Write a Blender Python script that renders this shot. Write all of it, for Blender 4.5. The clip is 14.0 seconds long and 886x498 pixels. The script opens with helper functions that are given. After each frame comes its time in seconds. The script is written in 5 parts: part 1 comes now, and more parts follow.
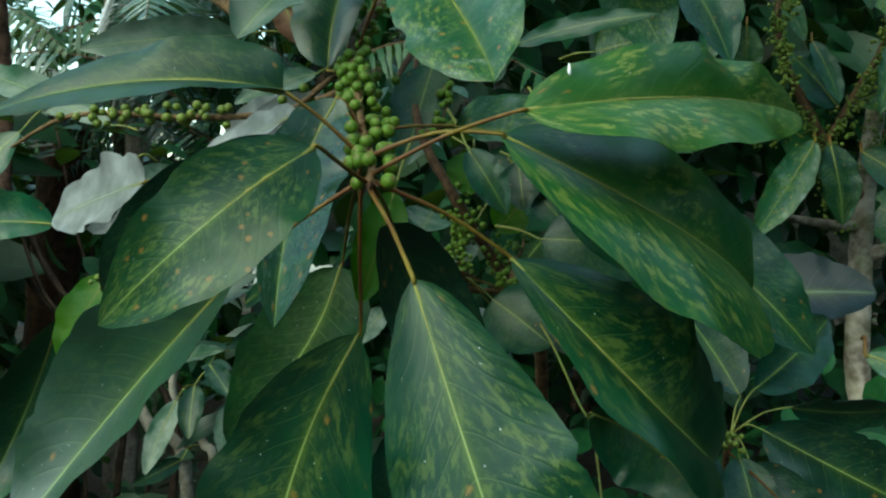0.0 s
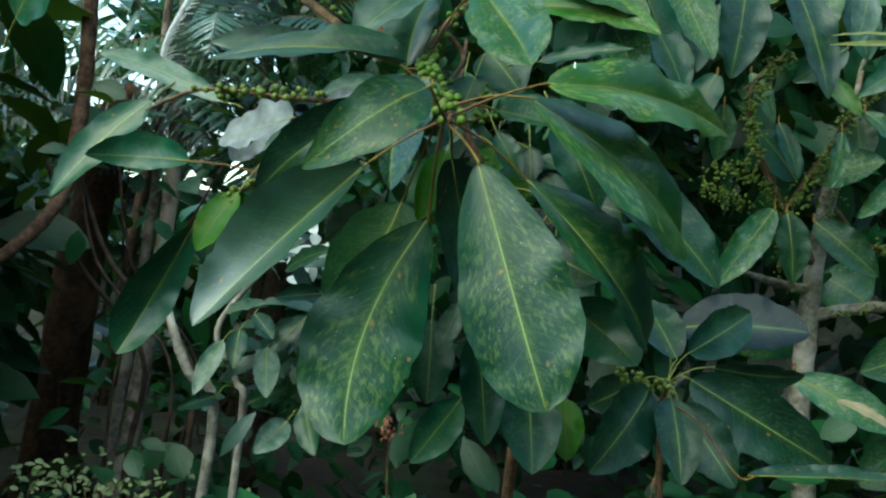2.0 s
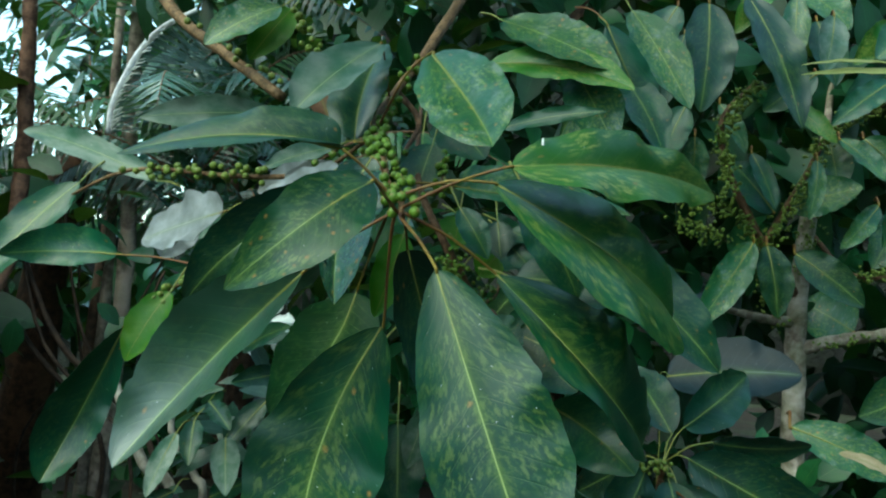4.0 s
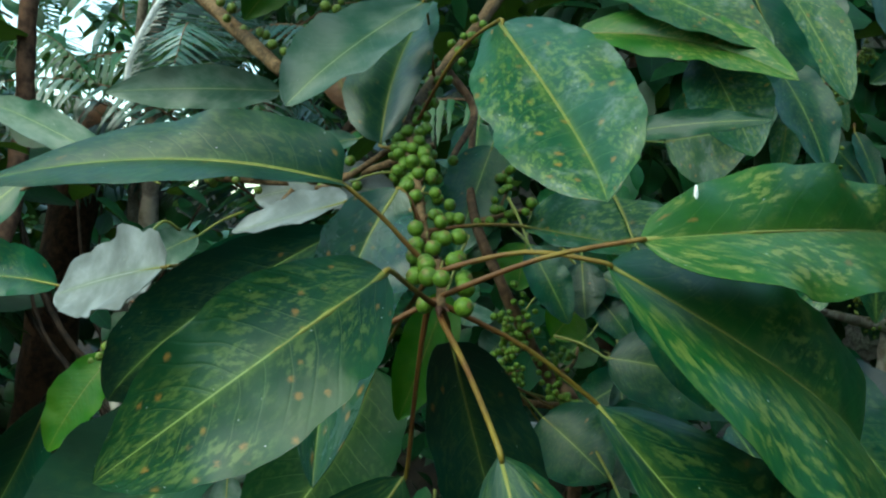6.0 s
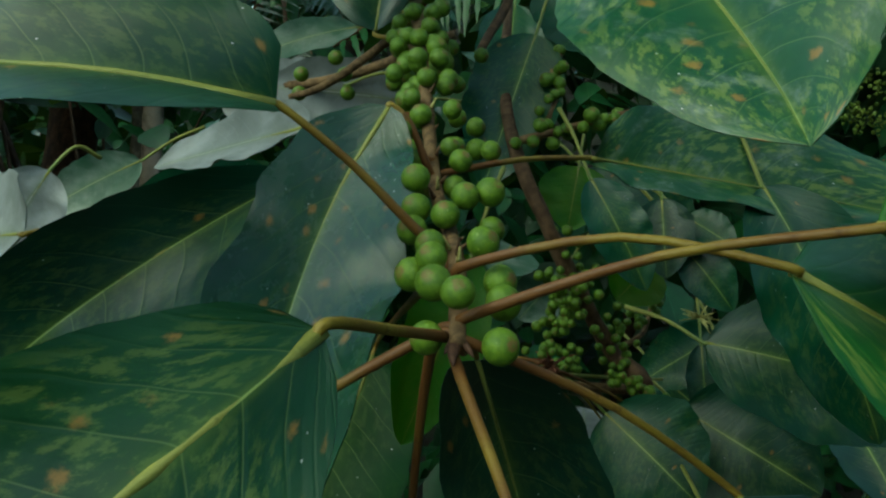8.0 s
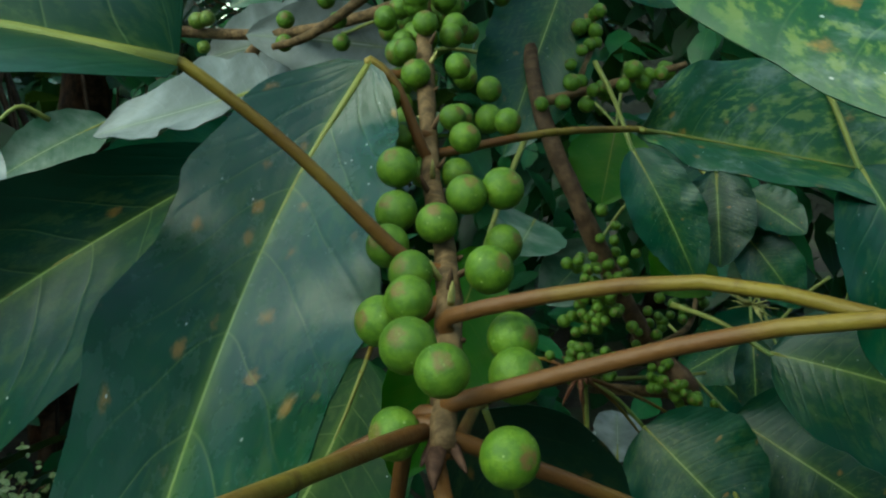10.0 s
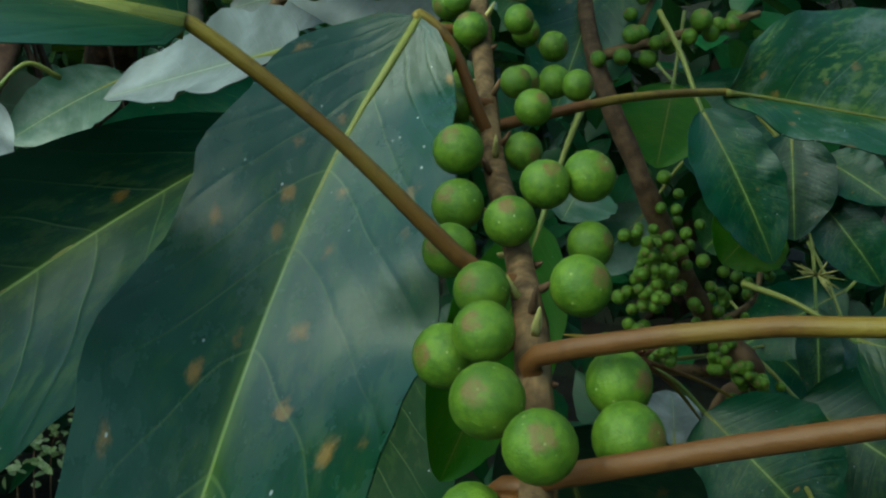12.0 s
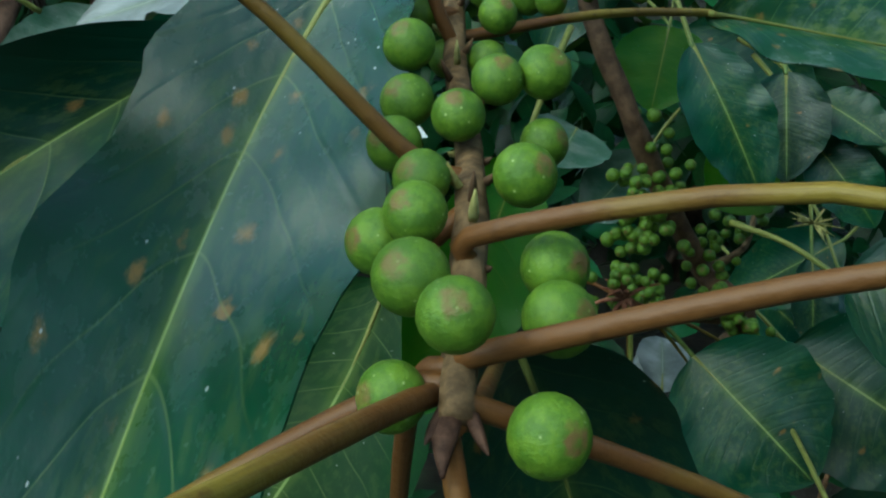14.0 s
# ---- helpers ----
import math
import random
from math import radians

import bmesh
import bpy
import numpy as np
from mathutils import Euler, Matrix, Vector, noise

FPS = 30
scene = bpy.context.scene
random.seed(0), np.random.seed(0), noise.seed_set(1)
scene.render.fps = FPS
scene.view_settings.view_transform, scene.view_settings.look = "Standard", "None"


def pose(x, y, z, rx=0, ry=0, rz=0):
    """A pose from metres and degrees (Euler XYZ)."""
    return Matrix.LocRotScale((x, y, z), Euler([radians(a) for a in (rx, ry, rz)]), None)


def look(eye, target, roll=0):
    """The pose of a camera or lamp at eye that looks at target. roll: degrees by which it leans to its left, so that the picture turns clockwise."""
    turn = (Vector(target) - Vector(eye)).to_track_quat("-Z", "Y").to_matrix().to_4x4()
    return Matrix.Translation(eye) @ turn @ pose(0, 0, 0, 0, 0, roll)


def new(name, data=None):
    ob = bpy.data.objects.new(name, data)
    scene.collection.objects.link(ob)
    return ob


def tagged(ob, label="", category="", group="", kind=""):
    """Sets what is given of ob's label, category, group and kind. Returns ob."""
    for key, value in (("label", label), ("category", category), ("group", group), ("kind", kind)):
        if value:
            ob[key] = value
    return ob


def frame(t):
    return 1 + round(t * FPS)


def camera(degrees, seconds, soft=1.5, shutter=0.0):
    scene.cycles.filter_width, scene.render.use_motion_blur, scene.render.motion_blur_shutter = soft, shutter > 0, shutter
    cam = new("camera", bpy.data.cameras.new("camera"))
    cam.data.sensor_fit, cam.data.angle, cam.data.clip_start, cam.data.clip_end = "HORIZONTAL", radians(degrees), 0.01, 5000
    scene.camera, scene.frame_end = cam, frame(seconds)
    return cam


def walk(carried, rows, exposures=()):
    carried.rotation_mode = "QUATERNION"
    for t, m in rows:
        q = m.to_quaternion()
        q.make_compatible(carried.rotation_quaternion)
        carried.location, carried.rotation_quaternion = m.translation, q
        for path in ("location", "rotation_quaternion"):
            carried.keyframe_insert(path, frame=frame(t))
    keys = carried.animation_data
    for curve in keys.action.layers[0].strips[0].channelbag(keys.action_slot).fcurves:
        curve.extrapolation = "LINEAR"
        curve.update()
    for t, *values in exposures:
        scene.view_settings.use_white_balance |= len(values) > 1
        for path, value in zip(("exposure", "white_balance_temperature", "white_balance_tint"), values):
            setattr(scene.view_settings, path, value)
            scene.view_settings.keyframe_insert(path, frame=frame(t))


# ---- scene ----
cam = camera(53.2, 14.0, soft=2.3)
PATH = [
    (0, (0.0514, -0.0064, 1.5365), (-0.1036, 1.9846, 1.4282), 0.32),
    (0.5, (0.0173, -0.1446, 1.5069), (-0.1694, 1.8457, 1.4452), 4.09),
    (1, (0.0139, -0.2226, 1.4856), (-0.1475, 1.7707, 1.4590), 5.01),
    (1.5, (0.0270, -0.3297, 1.4423), (-0.1264, 1.6643, 1.4522), 6.13),
    (2, (0.0235, -0.4158, 1.3824), (-0.0981, 1.5802, 1.4163), 6.34),
    (2.5, (0.0172, -0.4448, 1.3871), (-0.0834, 1.5516, 1.4535), 5.26),
    (3, (0.0251, -0.4364, 1.3938), (-0.0453, 1.5590, 1.5104), 4.17),
    (3.2, (0.0283, -0.4120, 1.4103), (-0.0232, 1.5833, 1.5368), 3.31),
    (5.3, (0.0157, -0.0218, 1.5429), (-0.1208, 1.9728, 1.5941), 4.42),
    (5.5, (0.0120, 0.0120, 1.5617), (-0.1420, 2.0057, 1.6005), 4.75),
    (6, (-0.0052, 0.1011, 1.5818), (-0.1776, 2.0936, 1.5826), 5.08),
    (6.5, (-0.0148, 0.1727, 1.5888), (-0.1881, 2.1647, 1.5440), 5.13),
    (7, (-0.0174, 0.2381, 1.6033), (-0.2293, 2.2237, 1.4920), 4.77),
    (7.5, (-0.0187, 0.2997, 1.6037), (-0.2297, 2.2806, 1.4258), 4.54),
    (7.7, (-0.0237, 0.3220, 1.6088), (-0.2355, 2.3003, 1.4056), 4.56),
    (9.8, (-0.0277, 0.4357, 1.6050), (-0.2984, 2.3823, 1.2346), 5.07),
    (10, (-0.0289, 0.4487, 1.6161), (-0.2916, 2.3990, 1.2592), 4.90),
    (10.5, (-0.0553, 0.4448, 1.6310), (-0.3150, 2.4045, 1.3271), 4.85),
    (11, (-0.0553, 0.4448, 1.6331), (-0.3357, 2.4092, 1.3837), 4.21),
    (11.5, (-0.0449, 0.4753, 1.6297), (-0.3608, 2.4117, 1.2415), 4.39),
    (12, (-0.0455, 0.4919, 1.6186), (-0.3552, 2.4101, 1.1448), 4.74),
    (12.5, (-0.0273, 0.5097, 1.6168), (-0.3459, 2.4074, 1.0719), 4.09),
    (13, (-0.0280, 0.5106, 1.6135), (-0.3303, 2.4004, 1.0326), 4.49),
    (13.5, (-0.0286, 0.5102, 1.6134), (-0.3346, 2.3998, 1.0340), 4.65),
    (14, (-0.0323, 0.4968, 1.6047), (-0.3526, 2.3927, 1.0542), 5.00),
]
walk(cam, [(t, look(eye, target, roll)) for t, eye, target, roll in PATH], [
    (0, 1.85, 7600, -18), (1.9, 2.05, 7000, -16), (2.5, 2.45, 6800, -14), (3.0, 2.05, 6700, -18), (5.5, 2.02, 7200, -19), (6.1, 1.98, 7100, -20), (6.5, 1.46, 7400, -21),
    (7.7, 1.4, 7700, -23), (9.8, 1.82, 7300, -24), (11, 1.85, 7400, -26), (12, 1.73, 7000, -23), (13, 1.72, 6800, -20), (14, 1.95, 6400, -18)])

# ---- light: open shade under a bright sky ----
world = bpy.data.worlds.new("sky")
scene.world = world
world.use_nodes = True
wn = world.node_tree.nodes
sky = wn.new("ShaderNodeTexSky")
sky.sky_type = "NISHITA"
sky.sun_disc = False
sky.sun_elevation, sky.sun_rotation = radians(54), radians(220)
wn["Background"].inputs["Strength"].default_value = 0.15
world.node_tree.links.new(sky.outputs[0], wn["Background"].inputs["Color"])
sun = new("sun", bpy.data.lights.new("sun", "SUN"))
sun.data.energy, sun.data.angle, sun.data.color = 1.1, radians(66), (1.0, 0.99, 0.96)
sun.matrix_world = look((-3.0, -3.6, 6.4), (0, 0, 0))


# ---- node helpers ----
class Graph:
    """A small material graph."""

    def __init__(self, name):
        self.mat = bpy.data.materials.new(name)
        self.mat.use_nodes = True
        self.tree = self.mat.node_tree
        self.nodes = self.tree.nodes
        self.shader = self.nodes["Principled BSDF"]
        self.output = self.nodes["Material Output"]

    def link(self, a, b):
        self.tree.links.new(a, b)

    def put(self, value, socket):
        if isinstance(value, bpy.types.NodeSocket):
            self.link(value, socket)
        else:
            socket.default_value = value

    def math(self, op, a, b=0.0, c=0.0, clamp=False):
        n = self.nodes.new("ShaderNodeMath")
        n.operation, n.use_clamp = op, clamp
        for v, s in zip((a, b, c), n.inputs):
            self.put(v, s)
        return n.outputs[0]

    def ramp(self, value, lo, hi, a=0.0, b=1.0):
        n = self.nodes.new("ShaderNodeMapRange")
        n.interpolation_type = "SMOOTHSTEP"
        for v, s in zip((value, lo, hi, a, b), n.inputs):
            self.put(v, s)
        return n.outputs[0]

    def mix(self, fac, a, b):
        n = self.nodes.new("ShaderNodeMix")
        n.data_type = "RGBA"
        self.put(fac, n.inputs[0])
        for v, s in ((a, n.inputs[6]), (b, n.inputs[7])):
            self.put((*v, 1.0) if isinstance(v, tuple) and len(v) == 3 else v, s)
        return n.outputs[2]

    def noise(self, vec, scale, detail=3.0, rough=0.6):
        n = self.nodes.new("ShaderNodeTexNoise")
        self.put(vec, n.inputs["Vector"])
        n.inputs["Scale"].default_value, n.inputs["Detail"].default_value = scale, detail
        n.inputs["Roughness"].default_value = rough
        return n.outputs["Fac"]

    def voronoi(self, vec, scale):
        n = self.nodes.new("ShaderNodeTexVoronoi")
        self.put(vec, n.inputs["Vector"])
        n.inputs["Scale"].default_value = scale
        return n.outputs["Distance"], n.outputs["Color"]

    def coords(self, what):
        return self.nodes.new("ShaderNodeTexCoord").outputs[what]

    def split(self, vec):
        n = self.nodes.new("ShaderNodeSeparateXYZ")
        self.put(vec, n.inputs[0])
        return n.outputs

    def join(self, x, y, z=0.0):
        n = self.nodes.new("ShaderNodeCombineXYZ")
        for v, s in zip((x, y, z), n.inputs):
            self.put(v, s)
        return n.outputs[0]

    def bump(self, height, strength, distance=0.001):
        n = self.nodes.new("ShaderNodeBump")
        n.inputs["Strength"].default_value, n.inputs["Distance"].default_value = strength, distance
        self.put(height, n.inputs["Height"])
        self.link(n.outputs[0], self.shader.inputs["Normal"])
        return n.outputs[0]


def leaf_material(name, base, light, vein, mottle=0.0, spots=0.0, rough=0.4, thin=0.25, grey=0.0, far=False, veins=12.0, gloss=0.38, streak=False):
    """Leaf blade: base and lighter green in patches, side veins, yellow mottling between them, rusty spots, thin enough to glow."""
    g = Graph(name)
    u, v, _ = g.split(g.coords("UV"))
    av = g.math("ABSOLUTE", g.math("MULTIPLY_ADD", v, 2.0, -1.0))
    if far:
        rnd = g.nodes.new("ShaderNodeNewGeometry").outputs["Random Per Island"]
    else:
        rnd = g.nodes.new("ShaderNodeObjectInfo").outputs["Random"]
    place = g.join(g.math("ADD", u, g.math("MULTIPLY", rnd, 37.0)), g.math("MULTIPLY", v, 0.42), rnd)
    x = g.math("MULTIPLY_ADD", g.math("POWER", av, 1.25), -2.1, g.math("MULTIPLY", u, veins))
    wob = g.math("MULTIPLY_ADD", g.noise(place, 3.4, 2.0), 0.95, x)
    away = g.math("ABSOLUTE", g.math("SUBTRACT", g.math("FRACT", wob), 0.5))
    line = g.math("MULTIPLY", g.ramp(away, 0.472, 0.497), g.ramp(av, 0.3, 0.95, 1.0, 0.1))
    mid = g.ramp(av, 0.006, 0.018, 1.0, 0.0)
    patch = g.noise(place, 4.0, 4.0)
    col = g.mix(g.ramp(patch, 0.35, 0.7), base, light)
    col = g.mix(g.math("MULTIPLY", rnd, 0.45), col, tuple(c * 0.55 for c in base))
    if mottle:
        fine = g.noise(g.join(wob, g.math("MULTIPLY", v, 7.0), g.math("MULTIPLY", rnd, 9.0)), 2.5, 5.0, 0.68)
        gate = g.math("MULTIPLY_ADD", u, 0.12, g.math("SUBTRACT", g.noise(place, 3.2, 2.0), 0.05))
        if streak:
            gate = g.math("MULTIPLY_ADD", g.ramp(v, 0.47, 0.53), 0.32, g.math("SUBTRACT", gate, 0.14))
        grain = g.math("ADD", fine, g.math("MULTIPLY", g.ramp(away, 0.36, 0.5), -0.10))
        edge = g.math("MULTIPLY", g.ramp(grain, 0.48, 0.60), g.ramp(gate, 0.37, 0.53))
        edge = g.math("MULTIPLY", edge, g.ramp(av, 0.80, 1.0, 1.0, 0.2))
        col = g.mix(g.math("MULTIPLY", g.math("MULTIPLY", g.ramp(grain, 0.40, 0.56), g.ramp(gate, 0.36, 0.54)), mottle * 0.34, clamp=True), col, (0.055, 0.15, 0.018))
        col = g.mix(g.math("MULTIPLY", edge, mottle * 0.66, clamp=True), col, (0.20, 0.25, 0.058))
    if spots:
        d, c = g.voronoi(g.join(g.math("MULTIPLY", u, 2.2), v, rnd), 8.0)
        pick = g.math("GREATER_THAN", g.split(c)[0], 1.0 - spots)
        ragged = g.math("MULTIPLY_ADD", g.noise(place, 32.0, 4.0, 0.75), 0.75, d)
        spot = g.math("MULTIPLY", pick, g.ramp(ragged, 0.40, 0.66, 1.0, 0.0))
        col = g.mix(g.math("MULTIPLY", spot, 0.72), col, (0.27, 0.14, 0.03))
    if not far:
        # small sheen glints painted as white dots
        sd, sc = g.voronoi(g.join(g.math("MULTIPLY", u, 2.2), v, rnd), 34.0)
        glint_speck = g.math("MULTIPLY", g.math("GREATER_THAN", g.split(sc)[1], 0.972), g.ramp(sd, 0.10, 0.2, 0.7, 0.0))
        col = g.mix(glint_speck, col, (0.55, 0.58, 0.52))
        halo = g.math("ADD", g.math("MULTIPLY", g.ramp(av, 0.02, 0.30, 0.16, 0.0), g.ramp(patch, 0.3, 0.6)), g.ramp(av, 0.02, 0.10, 0.30, 0.0))
        col = g.mix(halo, col, (0.095, 0.155, 0.024))
    col = g.mix(g.math("MULTIPLY", line, 0.27), col, vein)
    col = g.mix(mid, col, vein)
    dust_sheen = g.ramp(g.noise(place, 11.0, 5.0, 0.7), 0.5, 0.75)
    # grey patches stand in for sky sheen as well as dust
    if grey:
        col = g.mix(g.math("MULTIPLY", dust_sheen, grey), col, (0.32, 0.36, 0.36))
    g.put(col, g.shader.inputs["Base Color"])
    g.put(g.math("MULTIPLY_ADD", dust_sheen, 0.16, rough), g.shader.inputs["Roughness"])
    g.shader.inputs["Specular IOR Level"].default_value = gloss
    height = g.math("ADD", g.math("MULTIPLY", g.ramp(away, 0.38, 0.5), -0.38), g.math("MULTIPLY", g.noise(place, 26.0, 3.0), 0.9))
    quilt = g.math("SUBTRACT", 0.25, g.math("POWER", g.math("SUBTRACT", 0.5, away), 2.0))
    height = g.math("MULTIPLY_ADD", quilt, 1.6, g.math("MULTIPLY_ADD", g.noise(place, 3.6, 1.0), 6.0, g.math("MULTIPLY_ADD", g.noise(place, 9.0, 2.0), 3.0, height)))
    normal = g.bump(height, 0.24 if not far else 0.12, 0.0007)
    glow = g.nodes.new("ShaderNodeBsdfTranslucent")
    g.put(g.mix(0.55, col, (0.16, 0.30, 0.02)), glow.inputs["Color"])
    g.link(normal, glow.inputs["Normal"])
    both = g.nodes.new("ShaderNodeMixShader")
    both.inputs[0].default_value = thin
    g.link(g.shader.outputs[0], both.inputs[1])
    g.link(glow.outputs[0], both.inputs[2])
    g.link(both.outputs[0], g.output.inputs[0])
    return g.mat


def bark_material(name, dark, light, scale, moss=0.0, rough=0.75, patch=0.5):
    g = Graph(name)
    p = g.coords("Object")
    n = g.noise(p, scale, 5.0, 0.65)
    col = g.mix(g.ramp(n, 0.35, 0.7), dark, light)
    big = g.noise(p, scale * 0.18, 3.0)
    col = g.mix(g.math("MULTIPLY", g.ramp(big, 0.5, 0.62), patch), col, tuple(min(1.0, c * 1.9) for c in light))
    if moss:
        col = g.mix(g.math("MULTIPLY", g.ramp(g.noise(p, scale * 0.4, 4.0), 0.42, 0.6), moss), col, (0.07, 0.10, 0.025))
    g.put(col, g.shader.inputs["Base Color"])
    g.shader.inputs["Roughness"].default_value = rough
    g.shader.inputs["Specular IOR Level"].default_value = 0.2
    g.bump(n, 0.7, 0.25 / scale)
    return g.mat


def fig_material(name, base, light):
    """Green fig skin: paler flecks, brown blush at the apex (+z)."""
    g = Graph(name)
    p = g.coords("Generated")
    o = g.nodes.new("ShaderNodeObjectInfo").outputs["Random"]
    x, y, z = g.split(p)
    moved = g.join(x, y, g.math("MULTIPLY_ADD", o, 31.0, z))
    col = g.mix(g.ramp(g.noise(moved, 3.4, 5.0, 0.7), 0.38, 0.64), base, light)
    d, c = g.voronoi(moved, 7.0)
    fleck = g.math("MULTIPLY", g.ramp(d, 0.10, 0.2, 1.0, 0.0), g.math("GREATER_THAN", g.split(c)[0], 0.68))
    col = g.mix(g.math("MULTIPLY", fleck, 0.65), col, (0.42, 0.50, 0.20))
    ragged = g.math("MULTIPLY_ADD", g.noise(moved, 6.0, 3.0), 0.16, z)
    col = g.mix(g.math("MULTIPLY", g.ramp(ragged, 1.03, 1.10), 0.8), col, (0.17, 0.08, 0.035))
    col = g.mix(g.math("MULTIPLY", o, 0.35), col, tuple(q * 0.6 for q in base))
    g.put(col, g.shader.inputs["Base Color"])
    g.shader.inputs["Roughness"].default_value = 0.5
    g.shader.inputs["Specular IOR Level"].default_value = 0.3
    g.bump(g.noise(moved, 16.0, 4.0), 0.4, 0.0008)
    return g.mat


def stalk_material(name, brown, green, rough=0.5):
    g = Graph(name)
    u, v, _ = g.split(g.coords("UV"))
    p = g.coords("Object")
    n = g.noise(p, 240.0, 4.0)
    big = g.noise(p, 22.0, 2.0)
    along = g.math("MULTIPLY_ADD", g.math("SUBTRACT", big, 0.5), 1.3, u)
    col = g.mix(g.ramp(along, 0.30, 0.80), brown, green)
    streak = g.noise(g.join(g.math("MULTIPLY", u, 5.0), g.math("MULTIPLY", v, 14.0), 0.0), 3.0, 4.0)
    col = g.mix(g.ramp(streak, 0.45, 0.75, 0.0, 0.6), col, tuple(c * 0.45 for c in brown))
    col = g.mix(g.ramp(n, 0.55, 0.75, 0.0, 0.7), col, tuple(c * 0.5 for c in brown))
    g.put(col, g.shader.inputs["Base Color"])
    g.shader.inputs["Roughness"].default_value = rough
    g.shader.inputs["Specular IOR Level"].default_value = 0.28
    g.bump(n, 0.5, 0.0008)
    return g.mat


VEIN = (0.22, 0.30, 0.085)
LEAF = {
    "deep": leaf_material("leaf_deep_green", (0.003648, 0.0456, 0.02394), (0.00741, 0.07068, 0.02964), VEIN, 0.22, 0.08, 0.32, 0.14, gloss=0.34),
    "mottled": leaf_material("leaf_mottled", (0.00912, 0.06612, 0.02508), (0.02052, 0.1003, 0.0342), VEIN, 0.7, 0.42, 0.34, 0.1, grey=0.3, gloss=0.34),
    "yellowed": leaf_material("leaf_yellowed", (0.02075, 0.114, 0.01596), (0.05928, 0.1801, 0.02166), VEIN, 1.65, 0.2, 0.33, 0.22, gloss=0.35),
    "grey": leaf_material("leaf_greyed", (0.00325, 0.032, 0.013), (0.0065, 0.05, 0.018), (0.2, 0.26, 0.07), 0.12, 0.6, 0.26, 0.08, grey=0.06, veins=9.0, gloss=0.45),
    "speckled": leaf_material("leaf_speckled", (0.0029, 0.0333, 0.0157), (0.0061, 0.0520, 0.0196), VEIN, 0.42, 0.10, 0.32, 0.15, gloss=0.32),
    "rusty": leaf_material("leaf_rusty", (0.004, 0.038, 0.014), (0.010, 0.058, 0.016), VEIN, 0.42, 0.5, 0.38, 0.16, gloss=0.34),
    # deep green copied darker: shade on the inner leaves put into its colour
    "shaded_bluegreen": leaf_material("leaf_shaded_bluegreen", (0.0030, 0.030, 0.018), (0.006, 0.048, 0.024), VEIN, 0.2, 0.08, 0.33, 0.12, gloss=0.36),
    "streaked": leaf_material("leaf_streaked", (0.01026, 0.0798, 0.02394), (0.02508, 0.1368, 0.02508), VEIN, 0.95, 0.08, 0.34, 0.2, gloss=0.35, streak=True),
    "waxy": leaf_material("leaf_waxy_green", (0.0039, 0.040, 0.019), (0.0078, 0.062, 0.024), VEIN, 0.12, 0.05, 0.40, 0.1, gloss=1.0),
    # darker copy of the speckled leaf, shade put into its colour
    "shaded_speckled": leaf_material("leaf_shaded_speckled", (0.0035, 0.034, 0.019), (0.0068, 0.053, 0.022), VEIN, 0.22, 0.15, 0.38, 0.18, gloss=0.3),
    # leaf darkened: the shade it hangs in is put into its colour
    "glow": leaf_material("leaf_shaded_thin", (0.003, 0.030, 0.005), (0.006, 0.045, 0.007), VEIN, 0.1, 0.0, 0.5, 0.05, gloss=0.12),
    "pale": leaf_material("leaf_pale_underside", (0.02925, 0.095, 0.055), (0.19, 0.24, 0.19), (0.26, 0.32, 0.18), 0.0, 0.0, 0.45, 0.25),
    "white": leaf_material("leaf_bleached", (0.15, 0.17, 0.165), (0.30, 0.33, 0.335), (0.36, 0.39, 0.35), 0.0, 0.0, 0.5, 0.25),
    "slate": leaf_material("leaf_slate_grey", (0.0027, 0.011, 0.012), (0.0055, 0.017, 0.020), (0.1, 0.13, 0.13), 0.0, 0.0, 0.42, 0.1, gloss=0.3),
    "dry": leaf_material("leaf_dry_buff", (0.26, 0.2, 0.1), (0.4, 0.33, 0.2), (0.36, 0.3, 0.16), 0.0, 0.2, 0.6, 0.2),
    "brown": leaf_material("leaf_dead_brown", (0.07, 0.03, 0.012), (0.13, 0.06, 0.025), (0.15, 0.08, 0.03), 0.0, 0.0, 0.6, 0.15),
    "straw": leaf_material("leaf_straw_green", (0.22, 0.26, 0.06), (0.36, 0.38, 0.14), (0.4, 0.42, 0.18), 0.0, 0.0, 0.5, 0.3),
    # light through the blade put into this brighter yellow-green copy
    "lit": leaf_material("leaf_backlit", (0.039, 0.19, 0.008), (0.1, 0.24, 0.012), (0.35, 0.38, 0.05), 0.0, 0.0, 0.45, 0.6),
}
